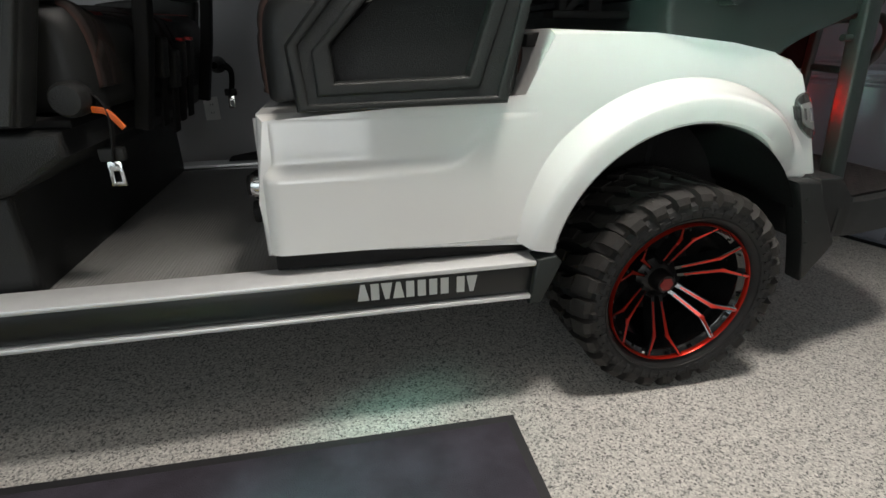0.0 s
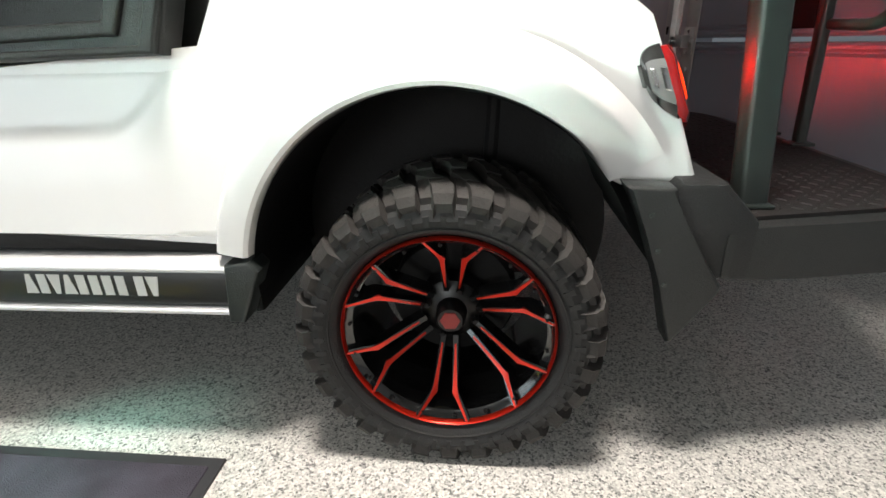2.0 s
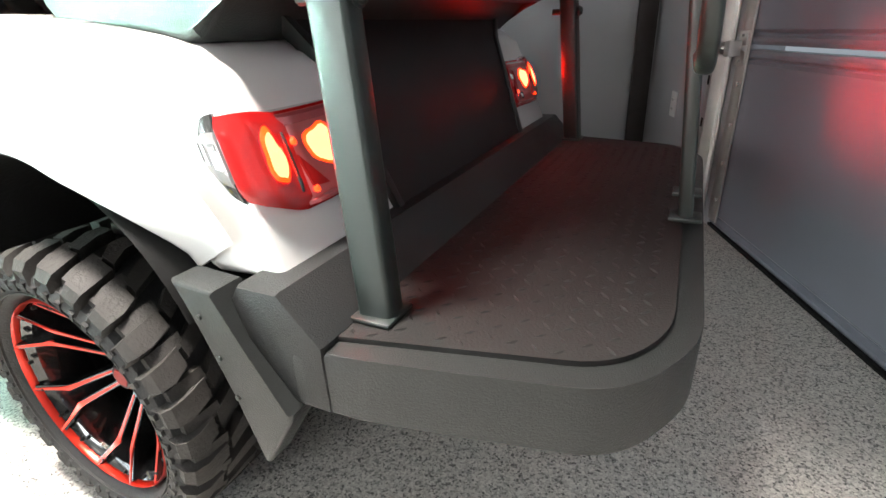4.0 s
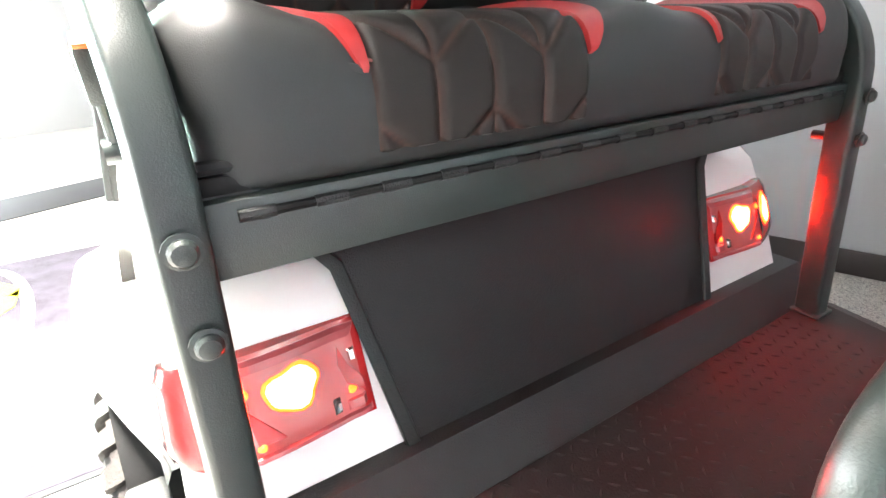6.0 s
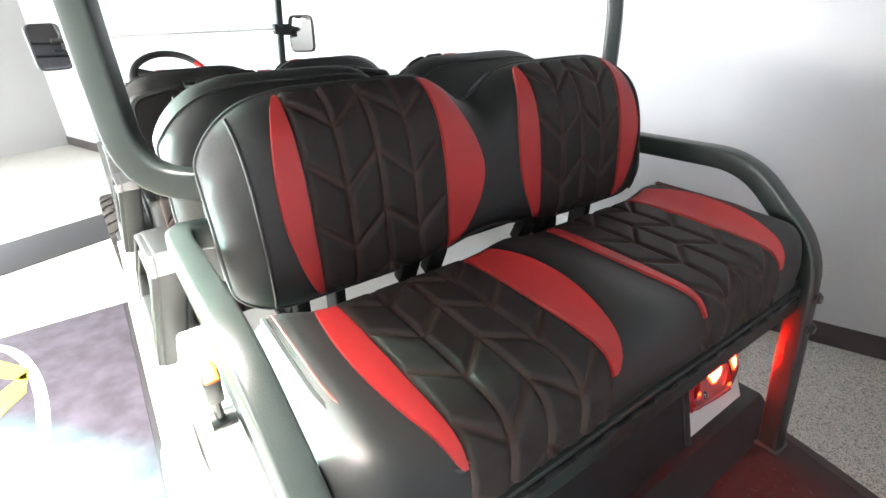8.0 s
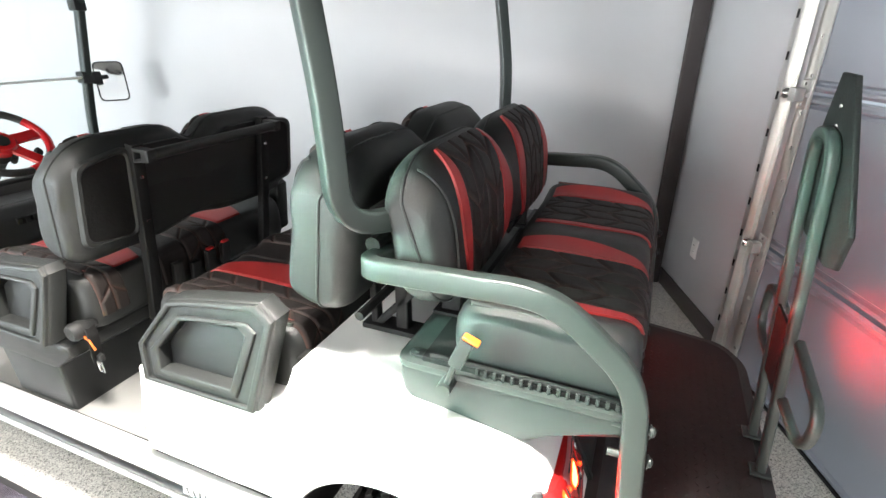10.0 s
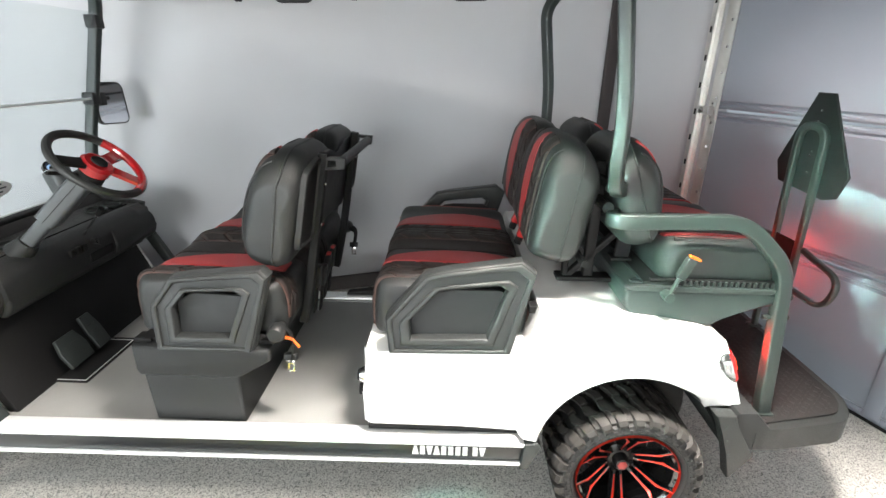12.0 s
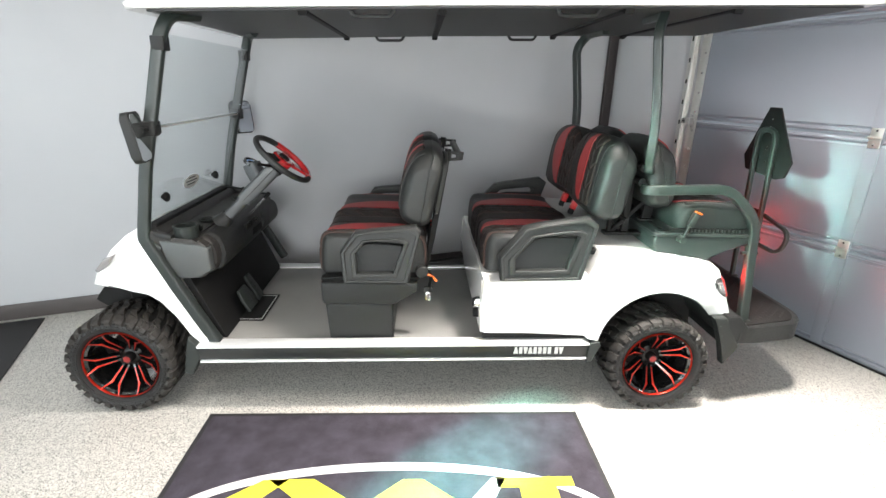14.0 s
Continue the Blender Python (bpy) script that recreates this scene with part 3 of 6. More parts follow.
for fl in (False, True):
    g = (lambda b: far(sag(b), SILL)) if fl else sag
    s = part("sill", g(box((-2.225, 0.022, 0.285), (-0.34, 0.10, 0.352), 0.004)), M_BAND, cart, "black sill band along the side")
    part("sill_edge", g(box((-2.225, 0.012, 0.350), (-0.335, 0.09, 0.362), 0.004)), M_SILVER, s, "bright aluminium edge")
    part("sill_edge", g(box((-2.215, 0.012, 0.274), (-0.345, 0.05, 0.284), 0.003)), M_SILVER, s, "bright aluminium edge")
    part("plinth", g(box((-0.872, 0.066, 0.3625), (-0.325, 0.12, 0.3935), 0.003)), M_DARK, cart)
    part("sill_end", g(side([(-0.352, 0.365), (-0.31, 0.372), (-0.296, 0.355), (-0.335, 0.262), (-0.362, 0.262)], 0.008, 0.06, 0.006)), M_GREYPL, cart)
    part("splash_guard", g(side([(-2.262, 0.40), (-2.225, 0.366), (-2.215, 0.30), (-2.262, 0.205), (-2.30, 0.215), (-2.28, 0.31)], 0.02, 0.08, 0.006)), M_GREYPL, cart)
part("chassis", box((-2.22, 0.07, 0.245), (-0.33, 2 * SILL - 0.07, 0.318), 0.01), M_DARK, cart)
floor_mesh = part("cart_floor", box((-2.22, 0.065, 0.322), (-0.86, 2 * SILL - 0.065, 0.337), 0.003), M_CARTFLOOR, cart, "ribbed grey rubber floor covering")
# low dark wedge over the far sill, before the rear body
part("far_dark_wedge", side([(-1.17, 0.340), (-0.862, 0.340), (-0.862, 0.412), (-0.90, 0.408), (-1.15, 0.368)], 2 * SILL - 0.05, 2 * SILL - 0.01, 0.004), M_DARK, cart)
ribs = bmesh.new()
for i in range(170):
    x = -2.10 + i * 0.0072
    for v0 in (join(box((x, 0.09, 0.3365), (x + 0.0035, 2 * SILL - 0.095, 0.3382))),):
        me = bpy.data.meshes.new("tmp")
        v0.to_mesh(me)
        v0.free()
        ribs.from_mesh(me)
        bpy.data.meshes.remove(me)
part("rib", ribs, M_CARTFLOOR, floor_mesh, smooth=0)

# front cowl, kick panel, dash
front = [(-2.245, 0.335), (-2.19, 0.352), (-2.165, 0.352), (-2.30, 0.66), (-2.395, 0.86), (-2.43, 0.905), (-2.50, 0.86), (-2.578, 0.788), (-2.655, 0.69), (-2.678, 0.625), (-2.61, 0.610), (-2.50, 0.610),
         (-2.43, 0.595), (-2.374, 0.560), (-2.322, 0.48)]
part("front_cowl", tumble(side(front, 0.055, 2 * CF - 0.035, 0.03, 4)), M_WHITE, cart, "glossy white moulded front cowl")
part("front_wheel_well", side(arch(-2.58, 0.28, 0.30, 0.325, -5, 150, 24) + [(-2.60, 0.28)], 0.32, 2 * CF - 0.32), M_DARK, cart, "black wheel well lining")
part("front_bumper", box((-2.66, 0.30, 0.40), (-2.55, 2 * CF - 0.30, 0.608), 0.02, 3), M_DARK, cart)
part("kick_panel", side([(-2.152, 0.336), (-2.117, 0.336), (-2.30, 0.76), (-2.34, 0.76)], 0.115, 2 * CF - 0.115, 0.004), M_DARK, cart, "black textured kick panel")
for fl in (False, True):
    g = (lambda b: far(b)) if fl else (lambda b: b)
    part("cowl_trim", g(sweep([(-2.405, 0.093, 0.83), (-2.30, 0.083, 0.62), (-2.148, 0.075, 0.335)], rounded(0.045, 0.05, 0.008))), M_GREYPL, cart, "dark grey cowl edge trim")
    hl = part("headlight", g(side([(-2.648, 0.70), (-2.60, 0.755), (-2.555, 0.775), (-2.585, 0.725), (-2.635, 0.69)], 0.066, 0.12, 0.008)), M_LENSCLEAR, cart, "clear headlight in the cowl")


# wheels
def wheel_meshes():
    R, W = 0.234, 0.225
    out = {}
    # tyre: outer face at y = 0
    prof = [(0.172, 0.030), (0.174, 0.012), (0.186, -0.006), (0.204, -0.014), (0.220, -0.008), (R - 0.003, 0.014), (R, 0.04), (R, W - 0.04), (R - 0.003, W - 0.014), (0.215, W + 0.01), (0.18, W)]
    out["tyre"] = finish("tyre", lathe(prof, 72), M_RUBBER)
    lugs = bmesh.new()

    def block(sections):
        """A rubber block through a run of (y, angle, half width, foot radius, crown radius) sections."""
        rows = []
        for y, a, w, r0, r1 in sections:
            rows.append([lugs.verts.new((r * math.cos(a + s * w * k / R), y, r * math.sin(a + s * w * k / R))) for r, s, k in ((r0, -1, 1.15), (r1, -1, 0.86), (r1, 1, 0.86), (r0, 1, 1.15))])
        for a, b in zip(rows, rows[1:]):
            for i in range(3):
                lugs.faces.new((a[i], a[i + 1], b[i + 1], b[i]))
        lugs.faces.new(rows[0])
        lugs.faces.new(rows[-1][::-1])

    n = 28
    for k in range(n):
        for mir in (0, 1):
            a0 = 2 * math.pi * (k + 0.5 * mir) / n
            long = k % 2
            sg = -1 if mir else 1
            Y = (lambda y: W - y) if mir else (lambda y: y)
            depth = 0.030 if long else 0.020
            block([(Y(-0.008), a0, 0.0125, R - depth - 0.004, R - depth + 0.004), (Y(-0.0135), a0, 0.0145, R - depth + 0.004, R - 0.004),
                   (Y(-0.006), a0, 0.0165, R - 0.018, R + 0.009), (Y(0.012), a0 + sg * 0.01, 0.0175, R - 0.010, R + 0.016),
                   (Y(0.046 if long else 0.036), a0 + sg * 0.05, 0.0155, R - 0.006, R + 0.0165)])
            # a lower tie bar fills the gap beside each shoulder block
            block([(Y(0.002), a0 + sg * 0.112, 0.0090, R - 0.012, R + 0.001), (Y(0.020), a0 + sg * 0.118, 0.0110, R - 0.008, R + 0.009), (Y(0.050), a0 + sg * 0.135, 0.0110, R - 0.006, R + 0.015)])
            block([(Y(0.053 if long else 0.043), a0 + sg * 0.07, 0.0125, R - 0.006, R + 0.016), (Y(0.080), a0 + sg * 0.15, 0.0150, R - 0.006, R + 0.017),
                   (Y(0.106), a0 + sg * 0.17, 0.0130, R - 0.006, R + 0.016)])
    out["tread"] = finish("tread", lugs, M_LUG, 30)
    ribs = bmesh.new()
    for k in range(52):
        a = 2 * math.pi * k / 52
        q = []
        for r, w, y in ((0.196, 0.0035, -0.0105), (0.212, 0.0045, -0.0125)):
            for s in (-1, 1):
                q.append((r, a + s * w / r, y))
        low = [ribs.verts.new((r * math.cos(b), y + 0.006, r * math.sin(b))) for r, b, y in q]
        top = [ribs.verts.new((r * math.cos(b), y - 0.0032, r * math.sin(b))) for r, b, y in q]
        ribs.faces.new((top[0], top[1], top[3], top[2]))
        for i, j in ((0, 1), (1, 3), (3, 2), (2, 0)):
            ribs.faces.new((low[i], low[j], top[j], top[i]))
    out["sidewall_rib"] = finish("sidewall_rib", join(ribs, lathe([(0.1875, -0.004), (0.189, -0.0105), (0.191, -0.0105), (0.1925, -0.006)], 72)), M_RUBBER, 30)
    out["barrel"] = finish("barrel", lathe([(0.172, 0.006), (0.166, 0.016), (0.158, 0.022), (0.150, 0.06), (0.146, 0.12), (0.146, 0.20)], 64), M_GLOSSBLACK)
    out["brake"] = finish("brake", join(lathe([(0.0, 0.142), (0.11, 0.142), (0.115, 0.150), (0.115, 0.19), (0, 0.19)], 40)), M_DARK)
    out["rim_lip"] = finish("rim_lip", lathe([(0.1685, 0.012), (0.1690, 0.002), (0.1706, -0.0005), (0.1724, 0.002), (0.1730, 0.012)], 96), M_REDPAINT)

    def at(r, a, y):
        return Vector((r * math.cos(a), y, r * math.sin(a)))

    # one twin spoke: two black legs that part at an elbow, each with a red milled facet widest at the elbow
    half = [(0.046, 0.235, 0.086), (0.087, 0.163, 0.061), (0.127, 0.138, 0.036), (0.1685, 0.258, 0.006)]
    legs = bmesh.new()
    reds = bmesh.new()
    for s in (-1, 1):
        p = [at(r, s * a, y) for r, a, y in half]
        legs = join(legs, sweep(fillet(p, 0.002, 2), [(-0.0046, 0.004), (0.0046, 0.004), (0.0070, -0.024), (-0.0070, -0.024)], up=(0, -1, 0)))
        stops = [(p[0].lerp(p[1], 0.25), 0.0014), (p[1], 0.0023), (p[2].lerp(p[1], 0.22), 0.0036), (p[2], 0.0047), (p[2].lerp(p[3], 0.22), 0.0030), (p[3], 0.0016)]
        rows = []
        for k, (q, w) in enumerate(stops):
            t = (stops[min(k + 1, 5)][0] - stops[max(k - 1, 0)][0]).normalized()
            side_way = t.cross(Vector((0, 1, 0))).normalized() * w
            rows.append([reds.verts.new(q + v) for v in (side_way * -1.15 + Vector((0, -0.003, 0)), -side_way + Vector((0, -0.0062, 0)), side_way + Vector((0, -0.0062, 0)), side_way * 1.15 + Vector((0, -0.003, 0)))])
        for a, b in zip(rows, rows[1:]):
            for n in range(3):
                reds.faces.new((a[n], a[n + 1], b[n + 1], b[n]))
    out["spoke_leg"] = finish("spoke_leg", legs, M_GLOSSBLACK)
    out["spoke_edge"] = finish("spoke_edge", reds, M_REDPAINT)
    out["hub"] = finish("hub", lathe([(0.0, 0.13), (0.062, 0.13), (0.054, 0.102), (0.042, 0.096), (0.027, 0.092), (0.0255, 0.064), (0.021, 0.058), (0.0, 0.0575)], 40), M_HUB)
    out["badge"] = finish("badge", lathe([(0.0185, 0.0595), (0.017, 0.0565), (0.0, 0.056)], 6), M_BADGE)
    out["lug_nut"] = finish("lug_nut", lathe([(0.007, 0.100), (0.007, 0.085), (0.0045, 0.080), (0, 0.080)], 6), M_DARK)
    out["rivet"] = finish("rivet", lathe([(0.0035, 0.013), (0.003, 0.007), (0, 0.006)], 6), M_DARK)
    return out


WM = wheel_meshes()


def wheel(m):
    w = new("wheel")
    w.empty_display_size = 0.05
    w.parent = cart
    w.matrix_basis = m
    tagged(w, "lifted off-road wheel with gloss black and red alloy rim")
    for key in ("tyre", "tread", "sidewall_rib", "barrel", "brake", "rim_lip", "hub", "badge"):
        share(key, WM[key], w, Matrix())
    for k in range(6):
        a = pose(0, 0, 0, 0, 60 * k + 94, 0)
        for key in ("spoke_leg", "spoke_edge"):
            share(key, WM[key], w, a)
    for k in range(4):
        share("lug_nut", WM["lug_nut"], w, pose(0, 0, 0, 0, 90 * k + 20, 0) @ pose(0.045, 0, 0))
    for k in range(18):
        share("rivet", WM["rivet"], w, pose(0, 0, 0, 0, 20 * k + 7, 0) @ pose(0.159, 0, 0))


for x, turn in ((0.0, 0), (-2.58, 23)):
    wheel(pose(x, 0.0, 0.248, 0, turn, 0))
    wheel(pose(x, 2 * C, 0.248, 0, turn, 180))
part("rear_axle", join(rod((0, 0.15, 0.245), (0, 2 * C - 0.15, 0.245), 0.035), rod((-2.58, 0.15, 0.245), (-2.58, 2 * C - 0.15, 0.245), 0.03)), M_DARK, cart)

# rear platform, bumper, mud flaps
def deck_outline(inset):
    near = [(0.41 + inset, 0.045 + inset), (0.54, 0.066 + inset), (0.765 - inset * 0.5, 0.112 + inset), (0.832 - inset, 0.23)]
    pts = near + [(x, 2 * C - y) for x, y in near[::-1]]
    return [(p.x, p.y) for p in fillet([(x, y, 0) for x, y in pts], 0.055, 6)]


step = part("rear_step", plan(deck_outline(0.0), 0.337, 0.424, 0.014, 3), M_HIP, cart, "dark grey moulded rear footstep")
plate = part("tread_plate", plan(deck_outline(0.032), 0.420, 0.431, 0.003, 2), M_DECK, step, "black raised-pattern tread plate")
dots = bmesh.new()
for i in range(14):
    for j in range(46):
        x, y = 0.462 + i * 0.0255, 0.095 + j * 0.0238
        e = max(0.0, 0.30 - min(y, 2 * C - y))
        if x > 0.785 - e * 0.25 or y > 2 * C - 0.09 or min(y, 2 * C - y) < 0.095 + max(0, x - 0.5) * 0.24:
            continue
        s = radians(45 if (i + j) % 2 else -45)
        cx, sx = math.cos(s), math.sin(s)
        base4 = [dots.verts.new((x + a * cx - b * sx, y + a * sx + b * cx, 0.4305)) for a, b in ((-0.010, 0), (0, -0.0035), (0.010, 0), (0, 0.0035))]
        tip = [dots.verts.new((x + a * cx, y + a * sx, 0.4328)) for a in (-0.005, 0.005)]
        dots.faces.new((base4[0], base4[1], tip[1], tip[0]))
        dots.faces.new((base4[1], base4[2], tip[1]))
        dots.faces.new((base4[2], base4[3], tip[0], tip[1]))
        dots.faces.new((base4[3], base4[0], tip[0]))
tagged(part("tread_pattern", dots, M_DECK, step), kind="stuff")
part("bumper", side([(0.325, 0.340), (0.325, 0.472), (0.338, 0.490), (0.398, 0.490), (0.452, 0.432), (0.452, 0.340)], 0.047, 2 * C - 0.047, 0.008, 2), M_BLACKPL, cart, "dark grey rear bumper moulding")
for fl in (False, True):
    g = (lambda b: far(b)) if fl else (lambda b: b)
    part("mud_flap", g(side([(0.252, 0.492), (0.322, 0.488), (0.345, 0.42), (0.408, 0.338), (0.405, 0.325), (0.350, 0.238), (0.342, 0.238), (0.318, 0.34), (0.285, 0.43)], 0.028, 0.075, 0.006)), M_HIP, cart,
         "dark grey mud flap behind the rear wheel")

# rear panel and tail lamps
XR = lambda z: 0.378 - (z - 0.468) * 0.375
def on_rear(poly, a, b, width=0.003):
    """A flat piece laid on the sloping rear face, from depth a to b."""
    return extrude_poly(poly, lambda p, q, s: (XR(q) + s, p, q), a, b, width)


part("rear_panel", on_rear([(0.362, 0.472), (0.318, 0.730), (0.262, 0.790), (0.262, 0.845), (2 * C - 0.262, 0.845), (2 * C - 0.262, 0.790), (2 * C - 0.318, 0.730), (2 * C - 0.362, 0.472)], -0.03, 0.006), M_BLACKPL, cart, "plain black rear access panel")
for fl in (False, True):
    g = (lambda b: far(b)) if fl else (lambda b: b)
    part("panel_edge", g(on_rear([(0.354, 0.470), (0.310, 0.728), (0.255, 0.788), (0.268, 0.795), (0.326, 0.733), (0.374, 0.470)], -0.02, 0.012)), M_GREYPL, cart)

    def corner(xr, yf, s):
        """A place and outward direction on the body's rounded corner: s runs from the flank to the rear face."""
        r = 0.024
        a, c = 0.040 - r, 0.324 - yf - r
        arc = r * math.pi / 2
        d = s * (a + arc + c)
        if d < a:
            return Vector((xr - r - a + d, yf)), Vector((0, -1))
        if d < a + arc:
            w = (d - a) / r
            return Vector((xr - r + r * math.sin(w), yf + r - r * math.cos(w))), Vector((math.sin(w), -math.cos(w)))
        return Vector((xr, yf + r + d - a - arc)), Vector((1, 0))

    def lamp_at(s, f, o):
        """A place on the lamp: s round the body's corner, f up its height, o outwards."""
        k0 = max(0.0, min(1.0, s / 0.36))
        h0, c0 = 0.014 + 0.045 * math.sqrt(1 - (1 - k0) ** 2), 0.630 - 0.023 * k0
        z = c0 - h0 + 2 * h0 * f
        q, nrm = corner(XR(z), C - (C - 0.06) * (1 - (z - 0.38) * 0.17) * 0.966, s)
        q = q + nrm * (o + 0.009 * math.sin(math.pi * max(0.0, min(1.0, s * 1.15))))
        return (q.x, q.y, z)

    def lamp_patch(s0, s1, f0, f1, off, depth=0.02, ns=12, nz=5):
        """A piece of the tail lamp, from fraction f0 to f1 of its height, with a thickness and a soft edge."""
        bm = bmesh.new()
        rows = []
        for k, o in enumerate((off, off - depth)):
            soft = lambda i, j: 0.006 if k == 0 and min(i, ns - i, j, nz - j) == 0 else 0.0
            rows.append([[bm.verts.new(lamp_at(s0 + (s1 - s0) * i / ns, f0 + (f1 - f0) * j / nz, o - soft(i, j))) for j in range(nz + 1)] for i in range(ns + 1)])
        for gd in rows:
            for i in range(ns):
                for j in range(nz):
                    bm.faces.new((gd[i][j], gd[i + 1][j], gd[i + 1][j + 1], gd[i][j + 1]))
        round_edge = [(i, 0) for i in range(ns + 1)] + [(ns, j) for j in range(1, nz + 1)] + [(i, nz) for i in range(ns - 1, -1, -1)] + [(0, j) for j in range(nz - 1, 0, -1)]
        a, b = ([gd[i][j] for i, j in round_edge] for gd in rows)
        for i in range(len(a)):
            k = (i + 1) % len(a)
            bm.faces.new((a[i], a[k], b[k], b[i]))
        return bm

    def lamp_disc(sc, fc, rs, rf, inner, off, n=22, lumpy=0.10):
        """An uneven oval element, or with inner > 0 a ring of it."""
        bm = bmesh.new()
        wob = lambda a: 1 + lumpy * math.sin(3 * a + sc * 9) + lumpy * 0.6 * math.sin(5 * a + 1.3)
        rows = []
        for k in ((max(inner, 0.02), 0.55, 1.0) if inner < 0.5 else (inner, 1.0)):
            o = off if k < 1 else off - 0.0035
            rows.append([bm.verts.new(lamp_at(sc + rs * k * wob(a) * math.cos(a), fc + rf * k * wob(a) * math.sin(a), o)) for a in [2 * math.pi * i / n for i in range(n)]])
        for a, b in zip(rows, rows[1:]):
            for i in range(n):
                bm.faces.new((a[i], a[(i + 1) % n], b[(i + 1) % n], b[i]))
        if inner < 0.5:
            bm.faces.new(rows[0])
        return bm

    def lamp_shape(pts, off):
        """A thin faceted piece with the outline pts in (s, f)."""
        bm = bmesh.new()
        top = [bm.verts.new(lamp_at(p, q, off)) for p, q in pts]
        low = [bm.verts.new(lamp_at(p, q, off - 0.006)) for p, q in pts]
        bm.faces.new(top)
        for i in range(len(pts)):
            k = (i + 1) % len(pts)
            bm.faces.new((top[i], top[k], low[k], low[i]))
        return bm

    tl = part("tail_lamp", g(lamp_patch(0.0, 1.0, 0.0, 1.0, 0.012, 0.03, 24, 8)), M_LENSRED, cart, "red and clear wraparound tail lamp, lit")
    part("lamp_bezel", g(lamp_patch(-0.02, 0.115, -0.04, 1.04, 0.0125, 0.02, 16, 6)), M_LENSDARK, tl, "dark smoked lens edge")
    part("clear_lens", g(lamp_patch(0.010, 0.112, 0.08, 0.92, 0.0150, 0.01, 12, 6)), M_LENSCLEAR, tl, "clear front part of the lens")
    for s0, s1 in ((0.03, 0.06), (0.072, 0.102)):
        part("reflector_cell", g(lamp_patch(s0, s1, 0.28, 0.78, 0.0165, 0.008, 6)), M_CHROME, tl)
    part("clear_lens", g(lamp_patch(0.375, 0.985, 0.04, 0.97, 0.0138, 0.006, 14, 8)), M_LENSPINK, tl, "pale red middle of the lens")
    part("lens_band", g(lamp_patch(0.375, 0.975, 0.84, 0.965, 0.0152, 0.006, 12)), M_LENSROSE, tl)
    part("lens_band", g(lamp_patch(0.375, 0.975, 0.035, 0.10, 0.0152, 0.006, 12)), M_LENSROSE, tl)
    part("lens_rib", g(lamp_patch(0.348, 0.372, 0.12, 0.88, 0.0150, 0.006, 4)), M_LENSDARK, tl)
    part("reflector_wedge", g(lamp_shape([(0.40, 0.56), (0.425, 0.22), (0.55, 0.20), (0.51, 0.30)], 0.0165)), M_LENSRED, tl)
    part("reflector_wedge", g(lamp_shape([(0.865, 0.80), (0.85, 0.62), (0.875, 0.42), (0.96, 0.30), (0.955, 0.44), (0.90, 0.60)], 0.0165)), M_LENSRED, tl)
    part("reflector_cell", g(lamp_patch(0.78, 0.835, 0.14, 0.34, 0.0165, 0.006, 4)), M_LENSDARK, tl)
    part("reflector_cell", g(lamp_patch(0.845, 0.965, 0.13, 0.27, 0.0165, 0.006, 5)), M_LENSROSE, tl)
    part("reflector_cell", g(lamp_patch(0.80, 0.83, 0.18, 0.30, 0.0175, 0.006, 4)), M_CHROME, tl)
    part("reflector_cell", g(lamp_patch(0.905, 0.955, 0.60, 0.76, 0.0165, 0.006, 4)), M_CHROME, tl)
    # emissive rings and dots paint the amber glow round the elements
    for sc, fc, rs, rf in ((0.272, 0.55, 0.050, 0.24), (0.62, 0.60, 0.120, 0.20)):
        part("lit_element", g(lamp_disc(sc, fc, rs, rf, 0.0, 0.0172)), M_LED, tl, "glowing lamp element")
        part("glow_halo", g(lamp_disc(sc, fc, rs * 1.22, rf * 1.20, 0.80, 0.0160)), M_LEDHALO, tl, "amber halo painted round the lamp element")
    for sc, fc in ((0.405, 0.70), (0.44, 0.19), (0.895, 0.345)):
        part("glow_halo", g(lamp_disc(sc, fc, 0.022, 0.045, 0.0, 0.0185, 12)), M_LEDHALO, tl)

# rails, struts, roof
SQ = rounded(0.038, 0.046, 0.007)
